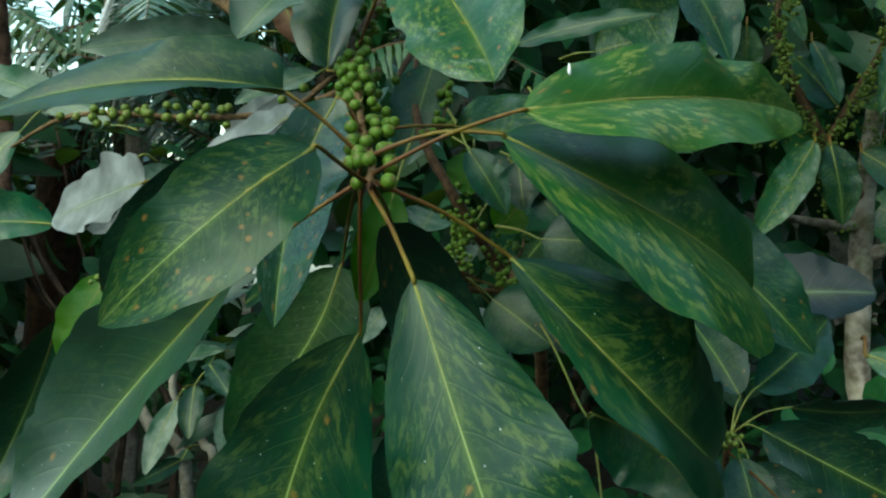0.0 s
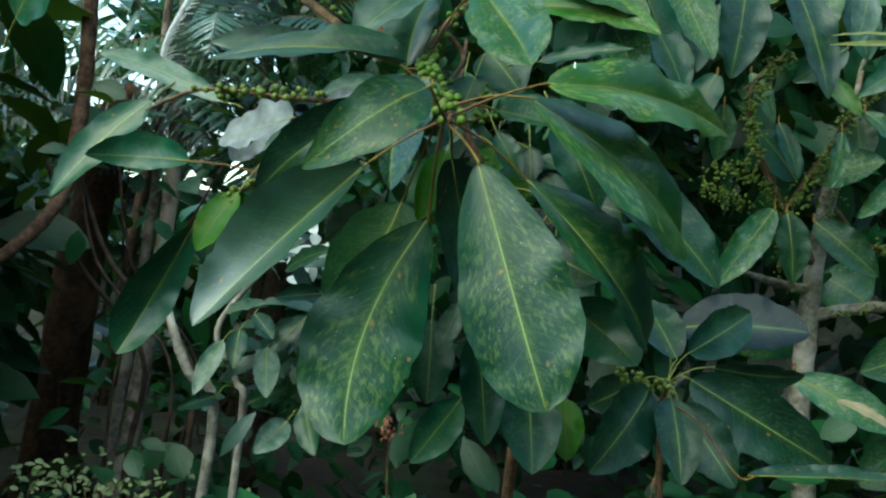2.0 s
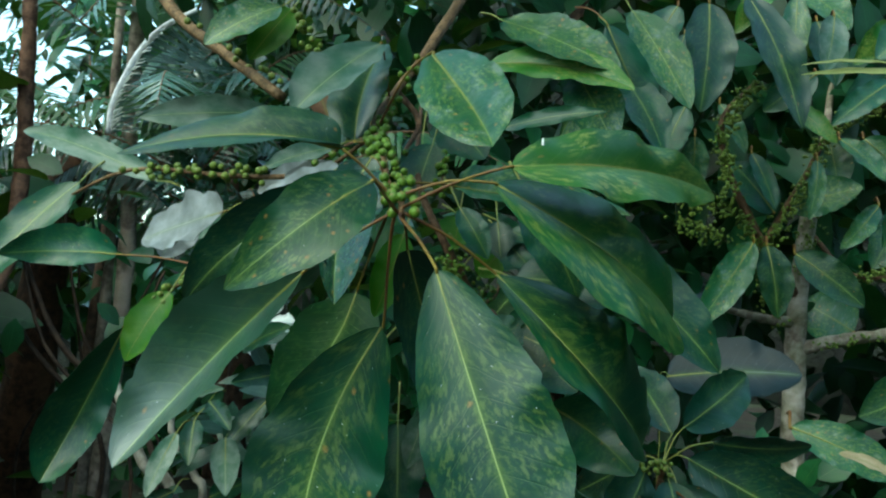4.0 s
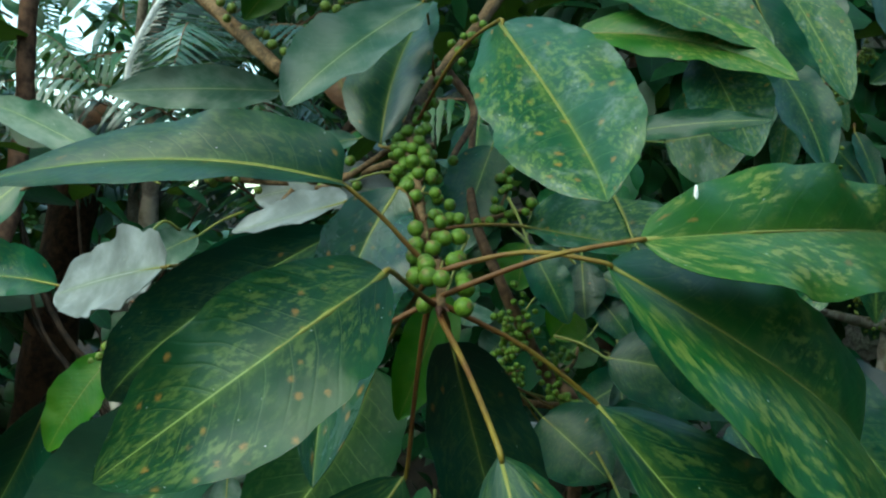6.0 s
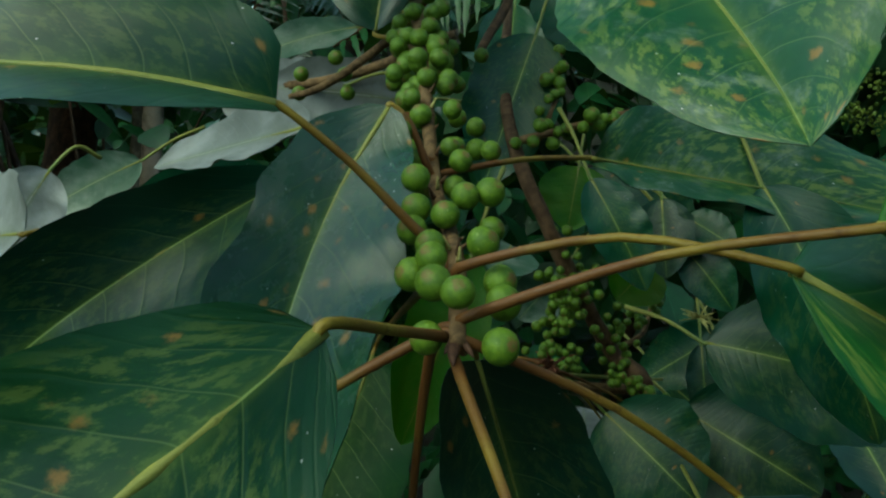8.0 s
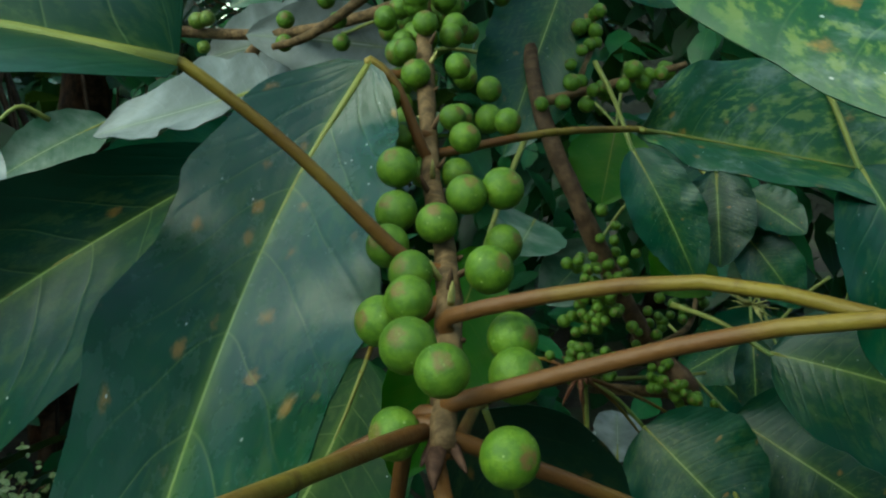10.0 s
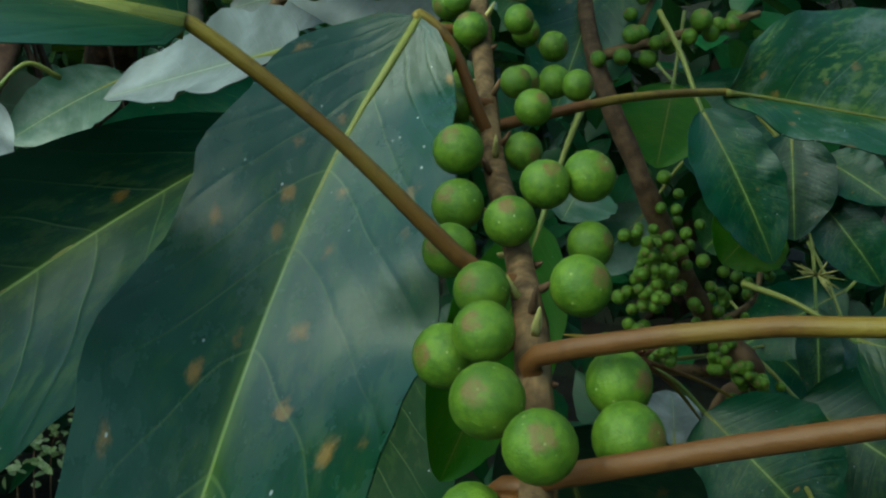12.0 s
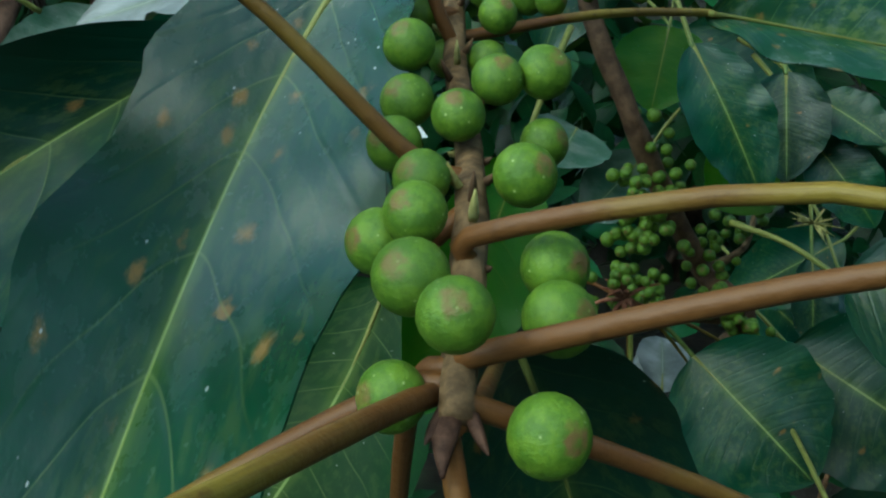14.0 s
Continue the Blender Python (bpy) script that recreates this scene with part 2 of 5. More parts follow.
FAR = {
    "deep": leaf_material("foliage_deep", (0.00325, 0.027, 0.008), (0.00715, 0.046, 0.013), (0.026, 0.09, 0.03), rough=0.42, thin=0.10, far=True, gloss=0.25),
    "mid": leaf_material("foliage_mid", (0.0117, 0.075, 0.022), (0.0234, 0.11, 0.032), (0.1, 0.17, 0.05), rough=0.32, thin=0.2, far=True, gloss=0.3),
    "greygreen": leaf_material("foliage_greygreen", (0.0125, 0.045, 0.028), (0.028, 0.075, 0.052), (0.12, 0.17, 0.1), rough=0.35, thin=0.2, far=True),
    "herb": leaf_material("foliage_herb", (0.1, 0.16, 0.05), (0.3, 0.34, 0.17), (0.4, 0.45, 0.3), rough=0.35, thin=0.3, far=True),
    # near-white leaf colour stands in for highlights
    "white": leaf_material("foliage_painted_highlight", (0.5, 0.55, 0.53), (0.72, 0.75, 0.72), (0.5, 0.55, 0.4), rough=0.3, thin=0.3, far=True),
    "teal": leaf_material("foliage_teal", (0.0078, 0.04, 0.038), (0.0182, 0.075, 0.072), (0.052, 0.12, 0.11), rough=0.3, thin=0.15, far=True, gloss=0.4),
    # base colour raised to carry sky highlights on fronds and leaves
    "pale": leaf_material("foliage_pale_lit", (0.039, 0.13, 0.1), (0.17, 0.25, 0.22), (0.22, 0.28, 0.22), rough=0.16, thin=0.25, far=True, gloss=0.9),
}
PETIOLE = stalk_material("petiole_brown", (0.115, 0.047, 0.012), (0.20, 0.145, 0.02), 0.5)
MIDRIB = stalk_material("midrib_yellow_green", (0.20, 0.21, 0.048), (0.12, 0.18, 0.045))
STEM = bark_material("young_bark", (0.055, 0.032, 0.014), (0.17, 0.105, 0.05), 220.0, patch=0.3)
STEM2 = bark_material("brown_bark", (0.055, 0.03, 0.016), (0.13, 0.075, 0.04), 120.0)
TRUNK = bark_material("grey_lichen_bark", (0.13, 0.10, 0.075), (0.32, 0.28, 0.23), 30.0, moss=0.35)
DARKBARK = bark_material("dark_bark", (0.014, 0.009, 0.006), (0.06, 0.036, 0.022), 22.0, patch=0.25)
VINEBARK = bark_material("red_brown_vine_bark", (0.045, 0.022, 0.014), (0.15, 0.08, 0.05), 40.0, patch=0.4)
FERNBARK = bark_material("fibrous_fern_bark", (0.016, 0.009, 0.005), (0.075, 0.036, 0.018), 34.0, patch=0.4)
# bark brightened to stand in for light on the two thin trunks
MIDBARK = bark_material("brown_grey_bark", (0.10, 0.075, 0.058), (0.28, 0.22, 0.175), 26.0, moss=0.15)
PALESTEM = bark_material("pale_stem", (0.10, 0.09, 0.07), (0.24, 0.22, 0.18), 40.0)
DRY = bark_material("dry_bract_brown", (0.10, 0.035, 0.018), (0.24, 0.10, 0.06), 300.0)
BUDBARK = bark_material("dark_bud_brown", (0.030, 0.013, 0.008), (0.085, 0.042, 0.026), 400.0, patch=0.2)
# skylight on the fern's crest put into a near-white rachis colour
LIT_RACHIS = bark_material("rachis_painted_light", (0.45, 0.47, 0.48), (0.75, 0.78, 0.80), 60.0, patch=0.1)
STRAW = bark_material("straw_bristle", (0.20, 0.19, 0.05), (0.34, 0.31, 0.12), 300.0)
FIG = fig_material("fig_green", (0.060, 0.125, 0.009), (0.115, 0.200, 0.015))
FIGSMALL = fig_material("fig_yellow_green", (0.075, 0.125, 0.015), (0.15, 0.20, 0.03))


# ---- mesh helpers ----
def mesh_object(name, verts, faces, material, parent=None, label="", uv=None, smooth=True):
    me = bpy.data.meshes.new(name)
    me.from_pydata([tuple(v) for v in verts], [], faces)
    if uv is not None:
        layer = me.uv_layers.new(name="UVMap")
        index = np.empty(len(me.loops), dtype=np.int32)
        me.loops.foreach_get("vertex_index", index)
        layer.data.foreach_set("uv", np.asarray(uv, dtype=np.float32)[index].ravel())
    me.polygons.foreach_set("use_smooth", [smooth] * len(me.polygons))
    me.materials.append(material)
    me.update()
    ob = new(name, me)
    if parent:
        ob.parent = parent
        ob.matrix_parent_inverse = parent.matrix_world.inverted()
    if label:
        ob["label"] = label
    return ob


def thing(name, at, label, category, group="", kind=""):
    ob = new(name)
    ob.empty_display_size = 0.05
    ob.location = at
    ob.matrix_world = Matrix.Translation(at)
    return tagged(ob, label, category, group, kind)


def V(p):
    return np.array(p, dtype=float)


def unit(v):
    return v / max(1e-9, np.linalg.norm(v))


def smooth_path(points, n):
    """n + 1 points on a Catmull-Rom curve through the points."""
    p = [V(q) for q in points]
    p = [2 * p[0] - p[1]] + p + [2 * p[-1] - p[-2]]
    out = []
    for i in range(n + 1):
        s = i / n * (len(p) - 3)
        k = min(int(s), len(p) - 4)
        f = s - k
        a, b, c, d = p[k:k + 4]
        out.append(0.5 * ((2 * b) + (c - a) * f + (2 * a - 5 * b + 4 * c - d) * f * f + (3 * b - a - 3 * c + d) * f ** 3))
    return out


def tube_data(points, radii, n=14, sides=8, rough=0.0, rng=None, flat=1.0):
    """A tapered, slightly knobbly stalk through the points."""
    line = smooth_path(points, n)
    rad = np.interp(np.linspace(0, 1, n + 1), np.linspace(0, 1, len(radii)), radii)
    verts, uv = [], []
    side = None
    for i, c in enumerate(line):
        t = unit(line[min(i + 1, n)] - line[max(i - 1, 0)])
        if side is None:
            side = unit(np.cross(t, (0.31, 0.2, 0.93) if abs(t[2]) < 0.9 else (1.0, 0, 0.1)))
        side = unit(side - t * (side @ t))
        up = np.cross(t, side)
        for k in range(sides):
            a = 2 * math.pi * k / sides
            r = rad[i] * (1 + (rng.uniform(-rough, rough) if rng else 0))
            verts.append(c + side * (math.cos(a) * r) + up * (math.sin(a) * r * flat))
            uv.append((i / n, k / sides))
    faces = []
    for i in range(n):
        for k in range(sides):
            a, b = i * sides + k, i * sides + (k + 1) % sides
            faces.append((a, b, b + sides, a + sides))
    verts += [line[0], line[-1]]
    uv += [(0, 0), (1, 0)]
    m = len(verts)
    for k in range(sides):
        faces.append((m - 2, (k + 1) % sides, k))
        faces.append((m - 1, n * sides + k, n * sides + (k + 1) % sides))
    return verts, faces, uv


def tube(name, points, radii, material, parent=None, label="", n=14, sides=8, rough=0.0, seed=0):
    verts, faces, uv = tube_data(points, radii, n, sides, rough, random.Random(seed))
    return mesh_object(name, verts, faces, material, parent, label, uv)


def outline(s, blunt=0.0, peak=0.45):
    """Half width of a leaf along its length, 1 at the widest."""
    power = math.log(0.5) / math.log(peak)
    w = math.sin(math.pi * min(1.0, s) ** power) ** (0.74 - 0.24 * blunt)
    return w * (1.0 - 0.25 * max(0.0, s - 0.75) / 0.25 * (1 - blunt))


def blade_data(b, m, t, l, r, rng, nu=40, nv=6, wave=0.012, arch=0.12, blunt=0.5, thick=0.0005, peak=0.45, fold=(12, 12), nibble=()):
    """A leaf blade over a midrib through b, m, t; l and r are the edges at its widest."""
    b, m, t, l, r = (V(p) for p in (b, m, t, l, r))
    c = 2 * m - 0.5 * (b + t)
    q = 0.2809 * b + 0.4982 * c + 0.2209 * t
    length = np.linalg.norm(m - b) + np.linalg.norm(t - m)
    hl, hr = l - q, r - q
    face = unit(np.cross(t - b, hl - hr))
    toward = face if face[1] < 0 else -face
    hl, hr = hl - face * (hl @ face), hr - face * (hr @ face)
    hl = hl + toward * (np.linalg.norm(hl) * math.tan(radians(fold[0])))
    hr = hr + toward * (np.linalg.norm(hr) * math.tan(radians(fold[1])))
    ph = [rng.uniform(0, 6.28) for _ in range(4)]
    bites = [(rng.uniform(0.3, 0.95), rng.uniform(0.02, 0.08), rng.randrange(2), 0.016) for _ in range(3)] + list(nibble)
    halves = []
    for side in (-1, 1):
        h0, edge = (hl, 0) if side < 0 else (hr, 1)
        rows, marks = [], []
        for i in range(nu + 1):
            s = i / nu
            p = (1 - s) ** 2 * b + 2 * s * (1 - s) * c + s * s * t
            tan = unit(2 * (1 - s) * (c - b) + 2 * s * (t - c))
            w = max(outline(s, blunt, peak), 0.012)
            h = h0 - tan * (h0 @ tan) * 0.8
            for k in range(nv + 1):
                f = k / nv
                ripple = wave * length * f * f * (math.sin(s * 17 + ph[edge]) + 0.6 * math.sin(s * 31 + ph[2 + edge]))
                jag = 1.0 + (0.012 * math.sin(s * 43 + ph[edge]) + 0.022 * math.sin(s * 19 + 2 * ph[2 + edge]) + 0.006 * math.sin(s * 90 + ph[3])) * f
                for s0, depth, side0, wide in bites:
                    if side0 == edge:
                        jag -= depth * math.exp(-((s - s0) / wide) ** 2) * f * f
                bulge = arch * np.linalg.norm(h) * w * math.sin(math.pi * f) * 0.8
                rows.append(p + h * (w * f * jag) + face * (ripple * w + bulge))
                marks.append((s, 0.5 + 0.5 * side * f))
        halves.append((side, rows, marks))
    cols = nv + 1
    verts, uv, faces = [], [], []
    for side, rows, marks in halves:
        n0, n1 = len(verts), len(verts) + len(rows)
        verts += rows + [p - face * thick for p in rows]
        uv += marks + marks
        for i in range(nu):
            for k in range(nv):
                q0 = (i * cols + k, i * cols + k + 1, (i + 1) * cols + k + 1, (i + 1) * cols + k)
                over, under = tuple(n0 + j for j in q0), tuple(n1 + j for j in q0)
                faces += [over, under[::-1]] if side > 0 else [over[::-1], under]
        rim = [i * cols + nv for i in range(nu + 1)]
        n2 = len(verts)
        verts += [rows[j] for j in rim] + [rows[j] - face * thick for j in rim]
        uv += [marks[j] for j in rim] * 2
        for i in range(nu):
            lip = (n2 + i, n2 + i + 1, n2 + nu + 2 + i, n2 + nu + 1 + i)
            faces.append(lip[::-1] if side > 0 else lip)
    curve = [(1 - s) ** 2 * b + 2 * s * (1 - s) * c + s * s * t for s in (0, 0.25, 0.5, 0.75, 0.97)]
    return verts, faces, uv, curve, face, length


leaf_count = 0


def leaf(plant, kind, b, m, t, l, r, foot=None, label="", bow=0.012, wave=0.012, arch=0.10, blunt=0.5, rib=0.0013, stalk=0.0015, bend=(0, 0, 1), peak=0.45, fold=(12, 12), nibble=()):
    """One big leaf with its raised midrib and its stalk from foot to the blade."""
    global leaf_count
    leaf_count += 1
    rng = random.Random(leaf_count)
    verts, faces, uv, curve, face, length = blade_data(b, m, t, l, r, rng, wave=wave, arch=arch, blunt=blunt, peak=peak, fold=fold, nibble=nibble)
    blade = mesh_object("leaf", verts, faces, LEAF[kind], plant, label, uv)
    lift = [p + face * 0.0002 for p in curve]
    tube("midrib", lift, (rib * 1.0, rib * 0.62, rib * 0.4, rib * 0.25, rib * 0.06), MIDRIB, blade, n=12, sides=6)
    if foot is not None:
        foot, b = V(foot), V(b)
        start = (foot,)
        if plant.name == "fig_branch":
            axis = min(smooth_path(STEM_LINE[:9], 90), key=lambda s: np.linalg.norm(s - foot))
            if np.linalg.norm(axis - foot) < 0.025:
                start = (axis, foot)
        ahead = unit(V(curve[1]) - b) * 0.25 * np.linalg.norm(b - foot)
        mid = (foot + b) / 2 + V(bend) * bow
        tube("petiole", (*start, mid, b - ahead * 0.15, b + ahead * 0.12), (*(stalk * 1.25,) * len(start), stalk, stalk * 0.95, stalk * 0.85), PETIOLE if stalk > 0.00135 else MIDRIB, blade, n=14, sides=8)
    return blade


def plain_leaf(plant, kind, b, t, half, roll=0.0, sag=0.1, foot=None, view=(0.05, -1.0, 0.35), **more):
    """A leaf from b to t of the given half width that shows its face towards view, turned by roll degrees about its length."""
    b, t = V(b), V(t)
    along = unit(t - b)
    n = unit(V(view) - along * (V(view) @ along))
    side = np.cross(along, n)
    a = radians(roll)
    side, n = side * math.cos(a) + n * math.sin(a), n * math.cos(a) - side * math.sin(a)
    m = (b + t) / 2 + n * sag * np.linalg.norm(t - b)
    q = m
    more.setdefault("stalk", 0.0013)
    more.setdefault("rib", 0.0013)
    return leaf(plant, kind, b, m, t, q + side * half - n * half * 0.15, q - side * half - n * half * 0.15, foot, **more)


def ball_mesh(name, material, rings=9, sides=12, squash=0.94):
    verts, faces = [(0, 0, -squash)], []
    for i in range(1, rings):
        a = math.pi * i / rings
        for k in range(sides):
            w = 2 * math.pi * k / sides
            dent = 0.06 if i == rings - 1 else 0.0
            verts.append((math.sin(a) * math.cos(w), math.sin(a) * math.sin(w), -squash * math.cos(a) + dent * 0.3))
    verts.append((0, 0, squash - 0.04))
    for k in range(sides):
        faces.append((0, 1 + (k + 1) % sides, 1 + k))
        faces.append((len(verts) - 1, len(verts) - 1 - sides + k, len(verts) - 1 - sides + (k + 1) % sides))
    for i in range(rings - 2):
        for k in range(sides):
            a, c = 1 + i * sides + k, 1 + i * sides + (k + 1) % sides
            faces.append((a, c, c + sides, a + sides))
    me = bpy.data.meshes.new(name)
    me.from_pydata(verts, [], faces)
    me.polygons.foreach_set("use_smooth", [True] * len(me.polygons))
    me.materials.append(material)
    return me


FIG_MESH = ball_mesh("fig", FIG, 12, 20)
FIG_SMALL = ball_mesh("small_fig", FIGSMALL, 6, 9)


def fig(plant, at, radius, axis, mesh=None, stem_to=None, name="fig"):
    ob = new(name, mesh or FIG_MESH)
    turn = Vector(axis).to_track_quat("Z", "Y").to_matrix().to_4x4()
    ob.parent = plant
    ob.matrix_parent_inverse = plant.matrix_world.inverted()
    ob.matrix_basis = Matrix.Translation(at) @ turn @ Matrix.Diagonal((radius, radius, radius, 1))
    if stem_to is not None:
        tube("fig_stalk", (stem_to, (V(stem_to) + V(at)) / 2, at), (0.0012, 0.0009, 0.0011), PETIOLE, ob, n=3, sides=6)
        bpy.context.view_layer.update()
    return ob


# ---- setting ----
def ground():
    n = 60
    verts, faces = [], []
    for i in range(n + 1):
        for j in range(n + 1):
            x, y = (i / n - 0.5), (j / n - 0.5)
            x, y = math.copysign(abs(x * 2) ** 2.2, x) * 120, math.copysign(abs(y * 2) ** 2.2, y) * 120 + 3
            z = 0.12 * noise.noise(Vector((x * 0.6, y * 0.6, 0))) + 0.03 * noise.noise(Vector((x * 4, y * 4, 3)))
            verts.append((x, y, z))
    for i in range(n):
        for j in range(n):
            a = i * (n + 1) + j
            faces.append((a, a + n + 1, a + n + 2, a + 1))
    g = Graph("forest_soil")
    p = g.coords("Object")
    a = g.noise(p, 7.0, 6.0, 0.7)
    # soil darkened so that the hollow's shade sits in its colour
    col = g.mix(g.ramp(a, 0.4, 0.65), (0.008, 0.006, 0.004), (0.024, 0.017, 0.010))
    g.put(g.mix(g.ramp(g.noise(p, 1.3, 3.0), 0.5, 0.6), col, (0.02, 0.03, 0.012)), g.shader.inputs["Base Color"])
    g.shader.inputs["Roughness"].default_value = 0.9
    g.bump(a, 0.8, 0.03)
    ob = mesh_object("ground", verts, faces, g.mat)
    tagged(ob, "dark forest soil with leaf litter", "ground", kind="structure")


ground()


def foliage(name, label, material, spots, parent=None, category="foliage", kind="stuff", fold=0.2):
    """Many small leaves in one mesh. spots: (place, along, facing, length, half width)."""
    verts, faces, uv = [], [], []
    prof = ((0.0, 0.04), (0.22, 0.72), (0.5, 1.0), (0.78, 0.68), (1.0, 0.03))
    for place, along, facing, length, half in spots:
        along = unit(V(along))
        facing = unit(V(facing) - along * (V(facing) @ along))
        side = np.cross(along, facing)
        k0 = len(verts)
        for s, w in prof:
            c = V(place) + along * (length * s) - facing * (length * 0.22 * s * s)
            for f in (-1, 0, 1):
                verts.append(c + side * (half * w * f) + facing * (abs(f) * half * w * fold))
                uv.append((s, 0.5 + 0.5 * f))
        for i in range(len(prof) - 1):
            for f in range(2):
                a = k0 + i * 3 + f
                faces.append((a, a + 1, a + 4, a + 3))
    ob = mesh_object(name, verts, faces, material, parent, "" if not parent else label, uv)
    if not parent:
        tagged(ob, label, category, kind=kind)
    return ob


def spray(rng, centre, reach, count, size, half, up=0.5, squash=(1, 1, 1)):
    """Leaves scattered in a clump, growing outwards and facing up and towards the light."""
    out = []
    for _ in range(count):
        d = V((rng.gauss(0, 1), rng.gauss(0, 1), rng.gauss(0, 1)))
        d = unit(d) * (rng.random() ** 0.4)
        p = V(centre) + d * reach * V(squash)
        along = unit(d * 0.8 + V((rng.uniform(-1, 1), rng.uniform(-1, 1), rng.uniform(-1.0, 0.3))) * 0.7)
        face = V((rng.uniform(-0.6, 0.6), rng.uniform(-0.9, 0.3), up + rng.random()))
        k = rng.uniform(0.65, 1.25)
        out.append((p, along, face, size * k, size * k * half * rng.uniform(0.8, 1.2)))
    return out


# ---- the fruiting branch in front ----
branch = thing("fig_branch", (-0.05, 0.62, 1.545), "leafy fig branch with clustered green figs along its stem", "plant")
STEM_LINE = ((-0.047, 0.607, 1.548), (-0.052, 0.640, 1.566), (-0.061, 0.685, 1.576), (-0.074, 0.735, 1.591), (-0.093, 0.811, 1.639),
             (-0.108, 0.880, 1.672), (-0.125, 0.98, 1.715), (-0.105, 1.12, 1.80), (-0.07, 1.30, 1.92), (0.03, 1.65, 2.25), (0.16, 2.02, 2.75))
tube("stem", STEM_LINE, (0.0028, 0.0031, 0.0031, 0.0031, 0.0034, 0.004, 0.005, 0.0065, 0.009, 0.012, 0.02), STEM, branch, n=60, sides=10, rough=0.10, seed=4)
leaf(branch, "yellowed", (0.058, 0.579, 1.596), (0.203, 0.697, 1.617), (0.358, 0.977, 1.631), (0.198, 0.717, 1.658), (0.201, 0.652, 1.573), (-0.042, 0.612, 1.558), "green leaf with yellow mottling and a white fleck", rib=0.0018, bow=0.005, bend=(0, 0.3, 1), blunt=0.5, fold=(8, 14))
leaf(branch, "streaked", (0.044, 0.599, 1.581), (0.177, 0.671, 1.517), (0.272, 0.822, 1.457), (0.237, 0.764, 1.557), (0.139, 0.637, 1.440), (-0.048, 0.629, 1.570), "green leaf streaked with yellow between its veins", rib=0.0018, bow=0.009, bend=(0, 0.3, 1), blunt=0.65, peak=0.52, fold=(-14, 30))
leaf(branch, "speckled", (-0.006, 0.505, 1.491), (0.045, 0.454, 1.358), (0.087, 0.430, 1.254), (0.004, 0.519, 1.305), (0.096, 0.536, 1.386), (-0.047, 0.606, 1.543), "broad glossy hanging leaf with pale mottling", bow=0.004, blunt=0.9, peak=0.56, fold=(8, 8))
leaf(branch, "speckled", (-0.067, 0.670, 1.433), (-0.130, 0.683, 1.288), (-0.136, 0.659, 1.150), (-0.179, 0.777, 1.268), (-0.028, 0.711, 1.237), (-0.056, 0.620, 1.545), "dark green hanging leaf with faint mottling", bow=0.006, blunt=0.9, peak=0.54, fold=(8, 10), nibble=((0.62, 0.10, 1, 0.012), (0.90, 0.14, 0, 0.02)))
leaf(branch, "waxy", (-0.138, 0.590, 1.485), (-0.243, 0.655, 1.388), (-0.334, 0.644, 1.274), (-0.295, 0.676, 1.413), (-0.219, 0.635, 1.371), (-0.060, 0.612, 1.547), "dark green leaf folded along its midrib", bow=0.004, blunt=0.6, fold=(24, 32))
leaf(branch, "rusty", (-0.068, 0.522, 1.568), (-0.113, 0.465, 1.525), (-0.185, 0.482, 1.464), (-0.132, 0.473, 1.551), (-0.088, 0.460, 1.496), (-0.052, 0.610, 1.550), "green leaf with rusty orange spots", bow=0.001, rib=0.0021, blunt=0.35, bend=(-0.2, 0.2, 1), fold=(10, 10))
leaf(branch, "shaded_speckled", (-0.118, 0.640, 1.616), (-0.220, 0.616, 1.621), (-0.348, 0.629, 1.598), (-0.155, 0.635, 1.594), (-0.180, 0.650, 1.654), (-0.067, 0.658, 1.575), "arching long green leaf with a yellow midrib", bow=0.003, rib=0.0026, peak=0.34, fold=(30, -15))
leaf(branch, "grey", (-0.096, 0.732, 1.622), (-0.115, 0.669, 1.546), (-0.099, 0.544, 1.455), (-0.133, 0.687, 1.552), (-0.075, 0.674, 1.577), (-0.078, 0.735, 1.598), "dark leaf with a grey sheen and rusty spots", bow=0.006, rib=0.0015, blunt=0.6, fold=(47, -2), arch=0.02)
leaf(branch, "shaded_bluegreen", (-0.139, 0.739, 1.587), (-0.227, 0.695, 1.517), (-0.303, 0.744, 1.446), (-0.235, 0.818, 1.540), (-0.144, 0.811, 1.520), (-0.080, 0.745, 1.600), "dark green leaf behind the mottled ones", bow=0.006, rib=0.0017, fold=(28, 18))
leaf(branch, "mottled", (-0.035, 0.772, 1.756), (0.018, 0.644, 1.665), (0.039, 0.579, 1.615), (0.055, 0.647, 1.697), (-0.024, 0.689, 1.659), (-0.112, 0.93, 1.70), "pale mottled leaf with grey sheen", bow=0.02, rib=0.0016, fold=(6, 24))
leaf(branch, "shaded_bluegreen", (-0.144, 0.925, 1.676), (-0.142, 0.979, 1.765), (-0.124, 1.067, 1.852), (-0.188, 0.982, 1.740), (-0.105, 0.971, 1.754), (-0.100, 0.86, 1.655), "dark upright leaf behind the stem", bow=0.002)
leaf(branch, "pale", (-0.122, 0.975, 1.825), (-0.166, 0.859, 1.749), (-0.206, 0.811, 1.687), (-0.211, 0.864, 1.751), (-0.134, 0.850, 1.731), (-0.115, 1.06, 1.77), "pale green leaf with whitish patches", bow=0.01)
leaf(branch, "shaded_bluegreen", (-0.047, 0.714, 1.518), (-0.012, 0.786, 1.395), (0.039, 0.734, 1.261), (-0.081, 0.824, 1.437), (0.006, 0.849, 1.434), (-0.046, 0.615, 1.545), "shaded dark leaf hanging behind", bow=0.004, rib=0.0012, stalk=0.0014)
